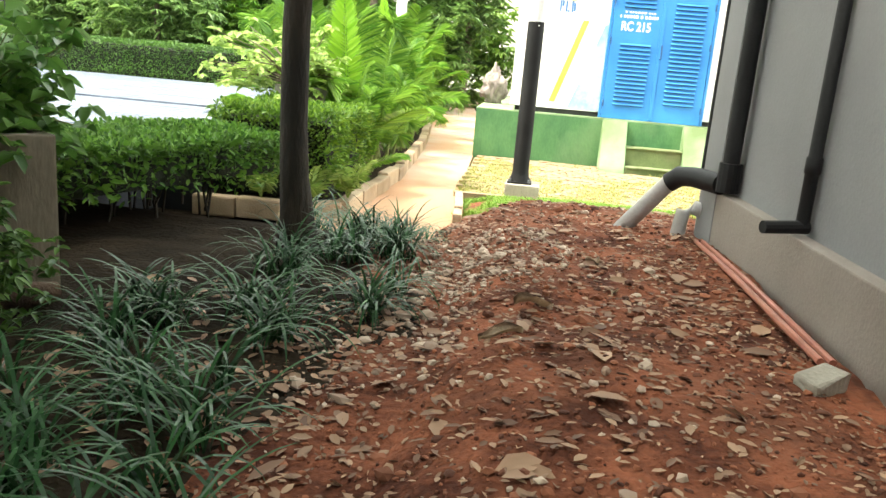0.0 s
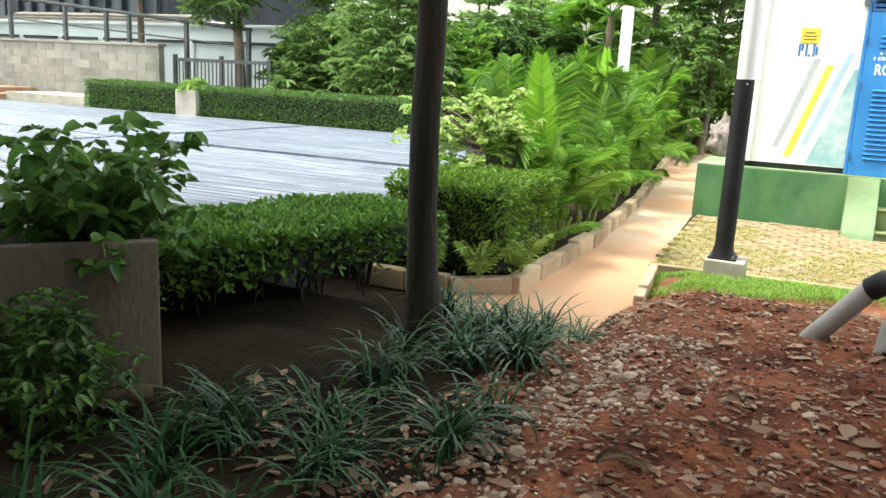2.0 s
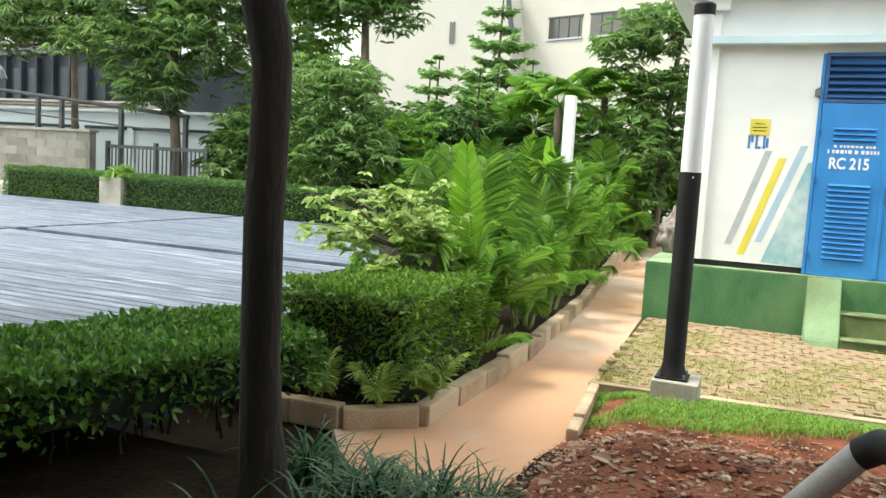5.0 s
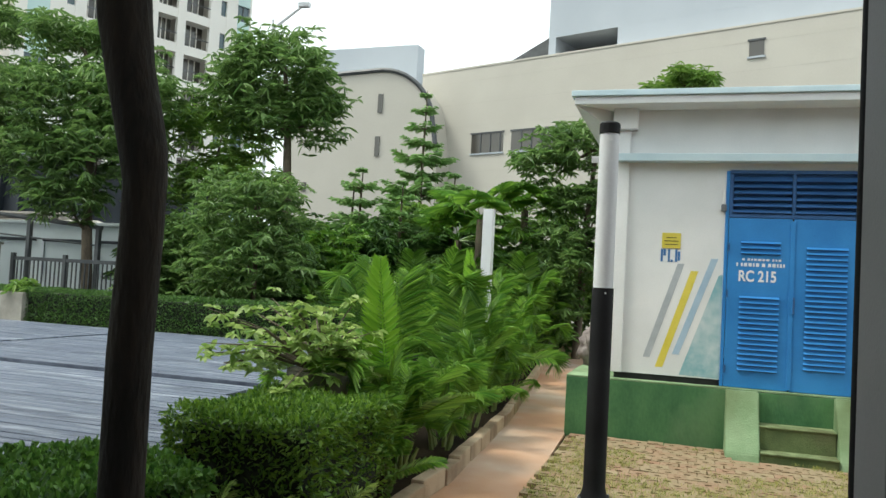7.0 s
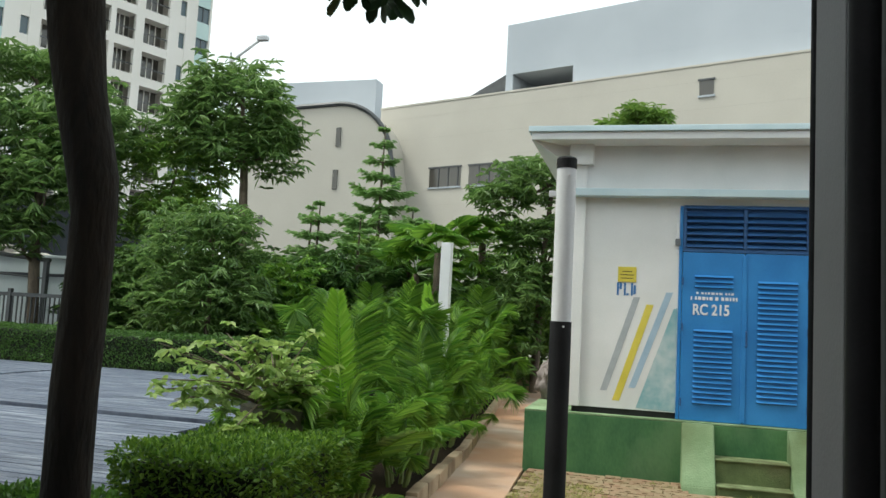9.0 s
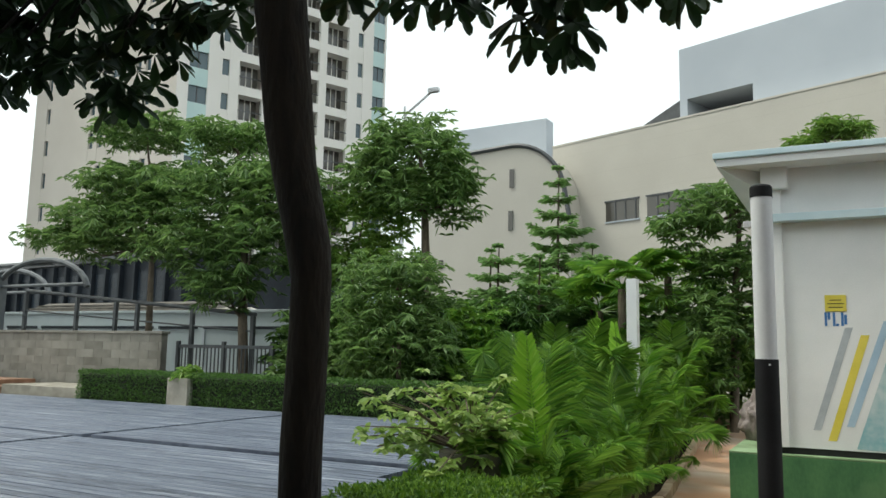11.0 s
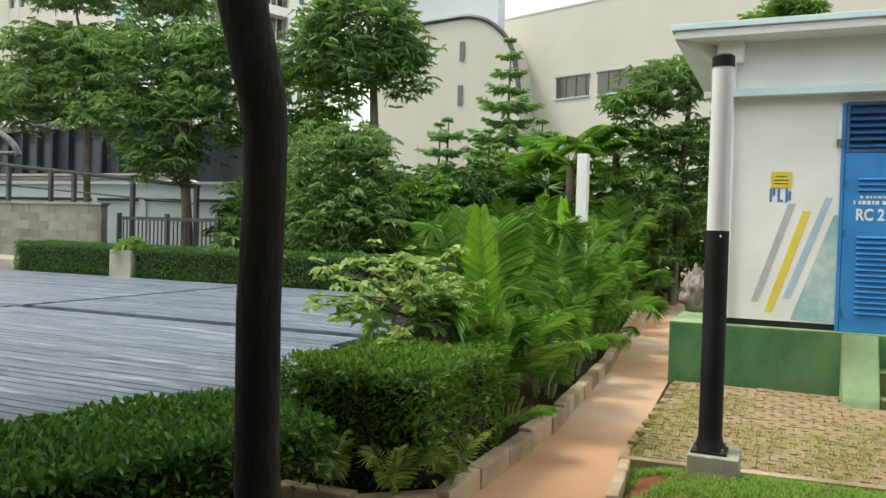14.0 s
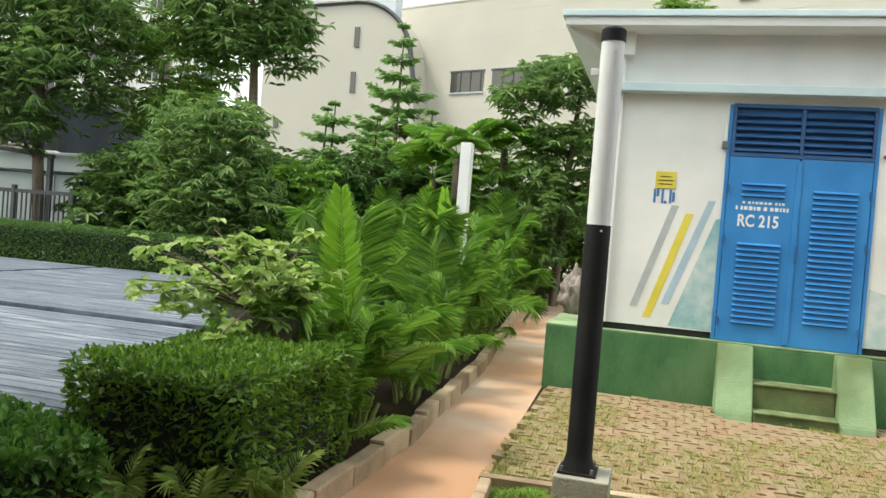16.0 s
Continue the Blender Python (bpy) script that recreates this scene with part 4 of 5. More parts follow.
spots += [(-2.95, -4.55, 0.5, 15, False), (-3.0, -3.9, 0.55, 15, False), (-2.95, -2.4, 0.6, 14, False), (-3.0, -1.4, 0.6, 13, False)]
for j in range(9):
    spots.append((-8.6 + 0.75 * j + rng.normal(0, 0.2), 6.5 + 0.6 * (j % 3) + 0.35 * j, 1.45, 10, j == 4))
for x, y, s, nf, sp in spots:
    edge = -2.70 - 0.06 * max(0, min(y + 3.6, 4)) - 0.116 * max(0, y - 0.4)
    palm((min(x, edge - (0.62 if s > 0.8 else 0.24)), y, -0.69), s * 0.94, max(6, int(nf * 0.62)), sp)

# planter with a leafy bush, beside the dark hedge
pl = thing("concrete_planter", "square stained concrete planter box", "planter", (-3.12, -9.76, -0.62), 50)
for x0, y0, x1, y1 in ((-1.1, 0.0, 0.0, 0.07), (-1.1, 0.93, 0.0, 1.0), (-1.1, 0.072, -1.03, 0.928), (-0.07, 0.072, 0.0, 0.928)):
    part("side", box(x0, y0, 0, x1, y1, 0.86, 0.012), PLANTER, pl)
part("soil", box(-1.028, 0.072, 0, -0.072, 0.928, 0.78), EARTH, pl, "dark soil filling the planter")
bush = thing("planter_bush", "bushy dark green broad-leaved shrub in the planter", "shrub", (-3.55, -9.72, 0.2))
tips = []
for k in range(46):
    a, r, z = k * 2.4, rng.uniform(0.15, 0.66), rng.uniform(0.0, 0.5)
    e = Vector((math.cos(a) * r - 0.08, math.sin(a) * r + 0.05, z))
    part("twig", tube([((0, 0, 0), 0.007), (e * 0.5 + Vector((0, 0, 0.08)), 0.005), (e, 0.002)], 5), STEM, bush)
    for u in np.linspace(0.35, 1.0, 9):
        tips.append(np.array(e * u) + rng.normal(0, 0.05, 3))
link("foliage", leaf_mesh("foliage", rosettes(np.array(tips), 4, 0.10, 0.062, droop=0.4)), L_BUSH, bush)
low = thing("low_shrub", "low rounded green shrub in front of the planter", "shrub", (-3.2, -10.35, -0.55))
link("foliage", leaf_mesh("foliage", rosettes(blob((0, 0, 0.3), (0.36, 0.36, 0.36), 420), 4, 0.06, 0.028)), L_HEDGE_DARK, low)
for k in range(9):
    e = Vector((math.cos(k * 2.4) * 0.2, math.sin(k * 2.4) * 0.2, 0.35 + 0.05 * (k % 3)))
    part("twig", tube([((0, 0, -0.02), 0.008), (e * 0.5 + Vector((0, 0, 0.06)), 0.006), (e, 0.003)], 5), STEM, low)

stake = thing("wooden_stake", "pale brown wooden stake leaning in the border", "stake", (-2.51, -11.19, -0.55))
part("shaft", tube([((0, 0, 0), 0.026), ((0.08, -0.09, 0.33), 0.025), ((0.16, -0.18, 0.64), 0.022)], 9), LOG, stake, smooth=True)

log = thing("fallen_log", "rough brown log lying at the planter foot", "log", (-3.2, -10.1, -0.5))
zl = land(-3.2, -10.1) + 0.5 + 0.05
part("bark", tube([((0.14, 0.21, zl), 0.055), ((0.05, 0.08, zl + 0.015), 0.065), ((-0.16, -0.2, zl), 0.06), ((-0.36, -0.48, zl), 0.05)], 9), DARK_WOOD, log, smooth=True)

# ---------------------------------------------------------------- trees
near_trunk = [((-2.40, -8.38, -0.62), 0.16), ((-2.412, -8.38, -0.43), 0.125), ((-2.42, -8.38, -0.3), 0.108), ((-2.445, -8.38, -0.08), 0.092), ((-2.462, -8.38, 0.25), 0.085), ((-2.468, -8.38, 0.8), 0.084),
              ((-2.452, -8.38, 1.25), 0.081), ((-2.452, -8.38, 1.45), 0.082), ((-2.47, -8.38, 1.57), 0.090), ((-2.51, -8.38, 1.72), 0.091), ((-2.56, -8.38, 1.9), 0.093), ((-2.60, -8.38, 2.1), 0.103),
              ((-2.64, -8.38, 2.4), 0.108), ((-2.69, -8.38, 2.75), 0.118), ((-2.74, -8.38, 3.2), 0.118), ((-2.85, -8.3, 4.2), 0.10)]
# Most crown blobs are unseen, added to shade the hedge and border below.
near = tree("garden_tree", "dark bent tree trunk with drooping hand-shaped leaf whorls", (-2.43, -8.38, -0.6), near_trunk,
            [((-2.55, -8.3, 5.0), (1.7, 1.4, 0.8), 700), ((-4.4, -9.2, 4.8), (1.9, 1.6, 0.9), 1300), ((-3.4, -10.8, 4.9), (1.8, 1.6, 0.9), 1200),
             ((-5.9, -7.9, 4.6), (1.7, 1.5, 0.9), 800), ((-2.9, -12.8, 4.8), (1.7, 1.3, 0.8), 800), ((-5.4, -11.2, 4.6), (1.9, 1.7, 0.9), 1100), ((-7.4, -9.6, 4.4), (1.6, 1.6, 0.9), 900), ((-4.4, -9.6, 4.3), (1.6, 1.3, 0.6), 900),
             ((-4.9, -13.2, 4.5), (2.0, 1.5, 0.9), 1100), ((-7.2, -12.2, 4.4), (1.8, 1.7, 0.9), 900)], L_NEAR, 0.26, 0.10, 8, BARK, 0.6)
SPRAYS = ((-1.80, 2.95, 0.32, 0.36, 18), (-1.25, 2.96, 0.32, 0.24, 13), (-2.25, 3.10, 0.28, 0.24, 9), (-2.75, 3.22, 0.28, 0.22, 8), (-3.75, 3.32, 0.42, 0.24, 12), (-4.35, 3.2, 0.38, 0.28, 17), (-4.85, 3.05, 0.38, 0.38, 21), (-5.4, 3.3, 0.45, 0.42, 18), (-5.9, 3.25, 0.45, 0.45, 17), (-6.5, 3.2, 0.45, 0.5, 15))
foot = Vector((-2.43, -8.38, -0.6))
for cx, cz, rx, rz2, cnt in SPRAYS:
    d = unit(rng.normal(0, 1, (cnt, 3))) * rng.uniform(0.3, 1.0, (cnt, 1))
    limb = part("limb", tube([(Vector((-2.78, -8.3, 3.1)) - foot, 0.03), (Vector(((cx - 2.78) / 2, -7.9, cz + 0.45)) - foot, 0.02), (Vector((cx, -7.5, cz)) - foot, 0.008)], 6), BARK, near)
    spray = np.array([cx, -7.5, cz]) + d * [rx, 0.35, rz2] - np.array(foot)
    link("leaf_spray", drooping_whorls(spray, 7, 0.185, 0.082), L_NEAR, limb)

# trees behind the deck
T = "slender garden tree with layered whorls of glossy leaves"
tree("garden_tree", T, (-20.9, 7.5, -0.5), [((-20.9, 7.5, -0.5), 0.13), ((-20.9, 7.5, 2), 0.11), ((-21.1, 7.6, 4.5), 0.08), ((-21.4, 7.6, 7), 0.05)],
     [((-21.6, 7.5, 8.35), (2.0, 1.8, 0.55), 300), ((-22.0, 7.3, 6.5), (2.0, 1.9, 0.8), 300), ((-20.2, 7.4, 6.3), (1.7, 1.7, 0.9), 240), ((-23.6, 7.3, 5.6), (1.7, 1.6, 0.6), 200), ((-25.2, 7.2, 4.9), (1.5, 1.4, 0.45), 130), ((-21.0, 7.0, 5.0), (2.3, 1.8, 0.9), 300), ((-22.9, 7.1, 4.5), (1.5, 1.4, 0.6), 140)], L_PULAI, 0.34, 0.085, 8)
tree("garden_tree", T, (-16.3, 7.0, -0.5), [((-16.3, 7.0, -0.5), 0.16), ((-16.5, 7.0, 2), 0.14), ((-16.7, 7.1, 5), 0.09), ((-17.2, 7.2, 7.2), 0.05)],
     [((-17.7, 7.2, 7.7), (1.6, 1.5, 0.5), 220), ((-17.4, 6.8, 5.8), (2.2, 1.9, 1.1), 400), ((-14.9, 6.8, 5.6), (1.7, 1.6, 1.2), 320), ((-18.2, 6.6, 4.2), (1.8, 1.5, 0.9), 280), ((-15.9, 6.5, 4.0), (2.0, 1.6, 1.1), 320), ((-16.6, 6.3, 2.9), (1.4, 1.2, 0.6), 120)], L_PULAI, 0.34, 0.085, 8)
tree("garden_tree", "upright garden tree with a domed glossy crown", (-10.9, 8.0, -0.6), [((-10.9, 8.0, -0.6), 0.15), ((-10.9, 8.0, 3), 0.13), ((-11.0, 8.0, 5), 0.10), ((-11.2, 8.0, 6.8), 0.05)],
     [((-11.5, 8.0, 6.5), (1.75, 1.7, 1.35), 470), ((-12.6, 7.8, 5.9), (1.1, 1.1, 1.1), 220), ((-10.1, 7.9, 5.5), (0.9, 0.9, 1.15), 190), ((-11.2, 7.6, 5.3), (1.2, 1.0, 0.6), 120)], L_PULAI, 0.32, 0.08, 8)
tree("garden_tree", "dense bushy tree with dark drooping leaf whorls", (-10.3, 5.6, -0.6), [((-10.3, 5.6, -0.6), 0.07), ((-10.3, 5.6, 1), 0.06), ((-10.3, 5.6, 2.8), 0.03)],
     [((-10.4, 5.5, 2.6), (1.5, 1.4, 1.1), 420), ((-10.3, 5.3, 1.3), (1.7, 1.5, 1.1), 450)], L_PULAI, 0.26, 0.065, 8)
tree("garden_tree", "bushy light green tree behind the hedge", (-13.6, 8.6, -0.6), [((-13.6, 8.6, -0.6), 0.12), ((-13.7, 8.6, 2.5), 0.09), ((-13.7, 8.6, 4), 0.04)],
     [((-13.3, 8.4, 5.0), (1.9, 1.6, 1.2), 380), ((-13.0, 8.3, 3.3), (2.1, 1.6, 1.2), 400), ((-13.9, 8.2, 1.8), (1.7, 1.4, 0.9), 220)], L_BRIGHT, 0.30, 0.075, 8)
tree("garden_tree", "leafy tree rising behind the kiosk corner", (-3.3, 10.5, -0.7), [((-3.3, 10.5, -0.7), 0.12), ((-3.2, 10.5, 2.5), 0.10), ((-3.0, 10.5, 5), 0.05)],
     [((-3.3, 10.2, 5.0), (1.4, 1.3, 0.7), 240), ((-4.3, 10.0, 4.5), (1.0, 1.0, 0.5), 120), ((-2.9, 10.2, 3.2), (1.4, 1.3, 1.0), 280), ((-3.6, 10.0, 1.9), (1.4, 1.3, 1.0), 260)], L_PULAI, 0.30, 0.08, 8)
tree("garden_tree", "light green tree top showing over the kiosk roof", (-0.9, 9.5, -0.7), [((-0.9, 9.5, -0.7), 0.12), ((-0.9, 9.5, 3), 0.10), ((-0.9, 9.5, 6.4), 0.04)],
     [((-0.75, 9.4, 6.6), (0.5, 0.5, 0.3), 70), ((-1.3, 9.4, 6.35), (0.5, 0.5, 0.2), 40), ((-0.3, 9.4, 6.5), (0.35, 0.4, 0.3), 35)], L_BRIGHT, 0.30, 0.045, 9)
tree("garden_tree", "dark leafy tree at the plaza edge", (-30.5, 5.0, -0.4), [((-30.5, 5.0, -0.4), 0.15), ((-30.5, 5.0, 3), 0.12), ((-30.5, 5, 6), 0.05)],
     [((-30.6, 4.8, 5.5), (2.0, 2.0, 1.8), 420), ((-30.2, 4.5, 2.6), (1.9, 1.8, 1.6), 380)], L_PULAI, 0.32, 0.085, 7)


def tiered_tree(at, height, reach, tiers):
    root = thing("tiered_conifer", "conifer-like tree with flat tiers of feathery green branches", "tree", at, group="tiered conifers")
    part("trunk", tube([((0, 0, 0), 0.11), ((0, 0, height * 0.6), 0.06), ((0.05, 0, height), 0.015)], 8), BARK_PALE, root)
    C, D, S = [], [], []
    for t in range(tiers):
        u = t / (tiers - 1)
        z = height * (0.16 + 0.82 * u)
        r = (reach * (1 - u) ** 0.85 + 0.12) * rng.uniform(0.7, 1.15)
        for k in range(8):
            a = k * 6.283 / 8 + t * 0.6 + rng.normal(0, 0.15)
            rr = r * rng.uniform(0.75, 1.1)
            e = Vector((math.cos(a) * rr, math.sin(a) * rr, z + rng.uniform(0.02, 0.34) * rr))
            part("branch", tube([((0, 0, z), 0.018), (e, 0.005)], 4), BARK_PALE, root)
            m = max(6, int(rr * 20))
            w = np.linspace(0.2, 1.02, m)
            for side in (1, -1):
                C.append(np.outer(w, e) + np.outer(1 - w, (0, 0, z)) + rng.normal(0, 0.02, (m, 3)))
                D.append(np.tile([math.cos(a + side * 0.9), math.sin(a + side * 0.9), 0.12], (m, 1)) + rng.normal(0, 0.15, (m, 3)))
                S.append((1.15 - w) * rr * 0.40 + 0.15)
    C, D, S = np.concatenate(C), np.concatenate(D), np.concatenate(S)
    link("foliage", leaf_mesh("foliage", leaves(C, D, S, 0.075, droop=0.25)), L_PINE, root)


tiered_tree((-9.2, 14.0, -0.7), 8.3, 2.3, 13)
tiered_tree((-11.9, 14.5, -0.7), 5.6, 2.0, 10)
tiered_tree((-7.6, 12.5, -0.7), 5.3, 2.2, 10)
tiered_tree((-10.6, 12.2, -0.7), 5.4, 2.3, 9)
tiered_tree((-8.9, 11.4, -0.7), 4.9, 2.3, 9)
tiered_tree((-6.2, 13.4, -0.7), 4.4, 1.9, 8)


def fan_palm(at, height, scale):
    root = thing("fan_palm", "fan palm with a crown of pleated round leaves", "palm", at, group="fan palms")
    part("trunk", tube([((0, 0, 0), 0.13), ((0, 0, height), 0.10)], 10), BARK_PALE, root)
    for k in range(14):
        a, up = k * 2.4, rng.uniform(-0.3, 1.1)
        d = Vector((math.cos(a), math.sin(a), up)).normalized()
        e = Vector((0, 0, height)) + d * 0.9 * scale
        m = 22
        sp = np.linspace(-1.9, 1.9, m)
        s = np.array(d.cross(Vector((0, 0, 1))).normalized())
        D = np.outer(np.cos(sp), d) + np.outer(np.sin(sp), s) + [0, 0, -0.1]
        mesh = leaf_mesh("fan_leaf", leaves(np.tile(np.array(e), (m, 1)), D, 0.72 * scale * (0.8 + 0.2 * np.cos(sp)), 0.075, droop=0.35))
        ob = link("fan_leaf", joined("fan_leaf", mesh, tube([((0, 0, height), 0.018), (e, 0.01)], 5)), L_PALM, root)


fan_palm((-5.9, 9.6, -0.7), 3.6, 1.1)
fan_palm((-4.9, 10.6, -0.7), 4.0, 1.1)
fan_palm((-6.9, 11.0, -0.7), 3.1, 1.0)

# under-planting: shrubs that close the view below the trees
for i in range(22):
    x, y = -26 + i * 1.05 + rng.normal(0, 0.3), 6.2 + 2.2 * rng.uniform() + (3 if i > 16 else 0)
    if x < -15.6:
        continue
    r = thing("shrub", "dense dark green shrub in the border behind the hedge", "shrub", (x, y, -0.6), group="border shrubs")
    h = rng.uniform(1.1, 2.0)
    link("foliage", leaf_mesh("foliage", rosettes(blob((0, 0, h * 0.75), (1.15, 0.9, h), 330, 0.3), 7, 0.26, 0.07, droop=0.4)), (L_PULAI, L_PALM, L_HEDGE_DARK)[i % 3], r)

for i in range(7):
    r = thing("shrub", "dense dark green shrub in the border behind the hedge", "shrub", (-15.4 + i * 1.05, 9.4 + rng.normal(0, 0.2), -0.6), group="border shrubs")
    link("foliage", leaf_mesh("foliage", rosettes(blob((0, 0, 1.7), (1.2, 0.9, 1.9), 380, 0.25), 7, 0.28, 0.06, droop=0.45)), (L_HEDGE_DARK, L_PULAI)[i % 2], r)

for i in range(9):
    x, y = -10.5 + i * 0.95, 12.6 + 1.2 * rng.uniform()
    r = thing("shrub", "tall leafy shrub filling the border before the mall", "shrub", (x, y, -0.7), group="tall border shrubs")
    h = rng.uniform(1.9, 3.0)
    link("foliage", leaf_mesh("foliage", rosettes(blob((0, 0, h * 0.7), (1.2, 0.9, h), 380, 0.25), 7, 0.28, 0.07, droop=0.5)), (L_PULAI, L_PINE, L_BRIGHT)[i % 3], r)

# ---------------------------------------------------------------- far side: wall, steps, canopy, houses
fw = thing("block_wall", "grey concrete block wall with a capping course", "wall", (-27.6, 6.0, -0.45))
part("core", box(0.02, 0.03, 0, 8.9, 0.25, 2.0), BLOCK, fw)
cap = part("capping", box(-0.03, -0.03, 2.0, 8.95, 0.3, 2.08, 0.01), BLOCK, fw)
BLOCKS = []
for r in range(8):
    for i in range(-1, 12):
        x0 = max(i * 0.8 + (r % 2) * 0.4, 0.0)
        x1 = min(i * 0.8 + (r % 2) * 0.4 + 0.79, 8.9)
        if x1 - x0 > 0.1:
            BLOCKS.append((x0, x1, r * 0.25))
st = thing("plaza_steps", "low brick steps at the edge of the deck", "steps", (-26.0, 3.3, -0.4))
part("step", box(-4, 0.0, 0, 3.2, 2.4, 0.32, 0.015), TERRACOTTA, st)
part("step", box(-4, 0.6, 0.322, 2.2, 2.4, 0.48, 0.015), TERRACOTTA, st)
part("landing", box(3.203, 0.6, 0, 7.6, 2.4, 0.40, 0.015), CONCRETE, st)

sp = thing("step_plant", "low yellow-green leafy plant in a pale tub by the steps", "plant", (-23.2, 2.4, -0.21))
part("tub", tube([((0, 0, 0), 0.3), ((0, 0, 0.5), 0.38), ((0, 0, 0.55), 0.40)], 16), CONCRETE, sp, smooth=True)
link("foliage", leaf_mesh("foliage", rosettes(blob((0, 0, 0.85), (0.7, 0.6, 0.4), 130), 6, 0.2, 0.06, droop=0.4)), L_SHRUB, sp)

rl = thing("railing", "dark steel railing running above the wall", "railing", (-26.5, 7.0, 0))
part("top_rail", tube([((0, 0, 3.05), 0.06), ((10.5, 0, 2.15), 0.06)], 8), DARKTRIM, rl)
part("mid_rail", tube([((0, 0, 2.35), 0.025), ((10.5, 0, 1.65), 0.025)], 8), DARKTRIM, rl)
for i, x in enumerate((0.0, 2.7, 4.6, 5.6, 8.0, 10.4)):
    part("post", box(x - 0.06, -0.06, -0.4, x + 0.06, 0.06, 3.0 - 0.085 * x, 0.01), DARKTRIM, rl)
gt = thing("metal_fence", "black vertical-bar metal fence", "fence", (-18.6, 6.6, -0.4))
part("rail", box(0, -0.03, 1.55, 3.6, 0.03, 1.65), DARKTRIM, gt)
part("rail", box(0, -0.03, 0.7, 3.6, 0.03, 0.78), DARKTRIM, gt)
for i in range(25):
    part("bar", box(i * 0.145, -0.015, 0.6, i * 0.145 + 0.03, 0.015, 1.65), DARKTRIM, gt)
for x in (0, 1.8, 3.6):
    part("post", box(x - 0.05, -0.05, 0, x + 0.05, 0.05, 1.75), DARKTRIM, gt)

can = thing("arched_canopy", "curved grey steel entrance canopy", "canopy", (-31.2, 9.0, 0))
for y, x in ((0.0, 0.0), (2.5, -5.6)):
    pts = [((x + 2.6 + 2.7 * math.cos(a), y, 3.2 + 1.25 * math.sin(a)), 0.11) for a in np.linspace(math.pi, 0.12, 14)]
    part("arch", tube(pts, 8), ARCH, can)
    part("tie", tube([((x + 0.1, y, 3.45), 0.07), ((x + 5.2, y, 3.45), 0.07)], 8), ARCH, can)
part("column", box(-0.25, -0.2, -0.5, 0.25, 0.2, 3.9, 0.02), ARCH, can)
part("beam", tube([((-4.5, 0.2, 4.3), 0.09), ((3.0, 0.2, 4.35), 0.09)], 8), ARCH, can)
gp = thing("gate_pier", "square concrete gate pier", "pier", (-33.6, 8.6, -0.5))
part("shaft", box(-0.8, -0.6, 0, 0.8, 0.6, 4.1, 0.02), CONCRETE, gp)
part("cap", box(-0.9, -0.7, 3.4, 0.9, 0.7, 3.7, 0.02), CONCRETE, gp)


def house(at, w, d, h, rise, label, wallm, roofm):
    r = thing("house", label, "house", at)
    part("wall", box(0, 0, 0, w, d, h), wallm, r)
    bm = bmesh.new()
    a = [bm.verts.new(v) for v in ((-0.4, -0.4, h), (w + 0.4, -0.4, h), (w + 0.4, d + 0.4, h), (-0.4, d + 0.4, h), (1.5, d / 2, h + rise), (w - 1.5, d / 2, h + rise))]
    for f in ((0, 1, 5, 4), (1, 2, 5), (2, 3, 4, 5), (3, 0, 4), (0, 3, 2, 1)):
        bm.faces.new([a[i] for i in f])
    bmesh.ops.recalc_face_normals(bm, faces=bm.faces)
    roof = part("roof", bm, roofm, r)
    for i in range(9):
        u = 0.08 + i * 0.1
        part("tile_course", box(-0.4 + 1.9 * u, -0.4 + (d / 2 + 0.4) * u - 0.12, h + rise * u + 0.01, w + 0.4 - 1.9 * u, -0.4 + (d / 2 + 0.4) * u, h + rise * u + 0.06), roofm, roof)
    for i in range(int(w / 3)):
        part("window", box(0.8 + i * 3, -0.04, h - 1.6, 2.2 + i * 3, -0.002, h - 0.5), GLASS, r)


house((-44, 16, -0.5), 16.5, 7, 2.3, 1.75, "low white house with a brown tiled hip roof", WHITE, TILE_ROOF)
house((-27.5, 14.5, -0.5), 4.5, 4, 2.6, 0.9, "small cream garden pavilion", WHITE, MALL)

bw = thing("boundary_wall", "pale blue-grey boundary wall with recessed panels", "wall", (-36.0, 11.0, -0.5))
part("wall", box(0, 0, 0, 21, 0.2, 2.95), PALE_WALL, bw)
part("coping", box(-0.05, -0.06, 2.95, 21.05, 0.26, 3.05, 0.01), PALE_WALL, bw)
for i in range(9):
    fr = part("panel_frame", box(0.3 + i * 2.3, -0.05, 2.35, 2.3 + i * 2.3, -0.002, 2.45), PODIUM, bw)
    part("panel_frame", box(0.3 + i * 2.3, -0.05, 1.2, 0.38 + i * 2.3, -0.002, 2.348), MALL_GREY, bw)

pod = thing("podium_building", "dark glass-fronted podium at the foot of the tower", "building", (-33.0, 37.0, -0.8), 172)
part("wall", box(0, 0, 0, 40, 14, 7.4), PODIUM, pod)
part("roof_edge", box(-0.3, -0.4, 7.4, 40.3, 14.2, 7.8), DARKTRIM, pod)
for i in range(24):
    part("fin", box(0.5 + i * 1.6, 14.0, 0.5, 0.7 + i * 1.6, 14.3, 7.3), PODIUM, pod)
    if i % 3:
        part("window", box(0.8 + i * 1.6, 14.0, 1.2, 2.0 + i * 1.6, 14.06, 6.6), GLASS_SHADE, pod)


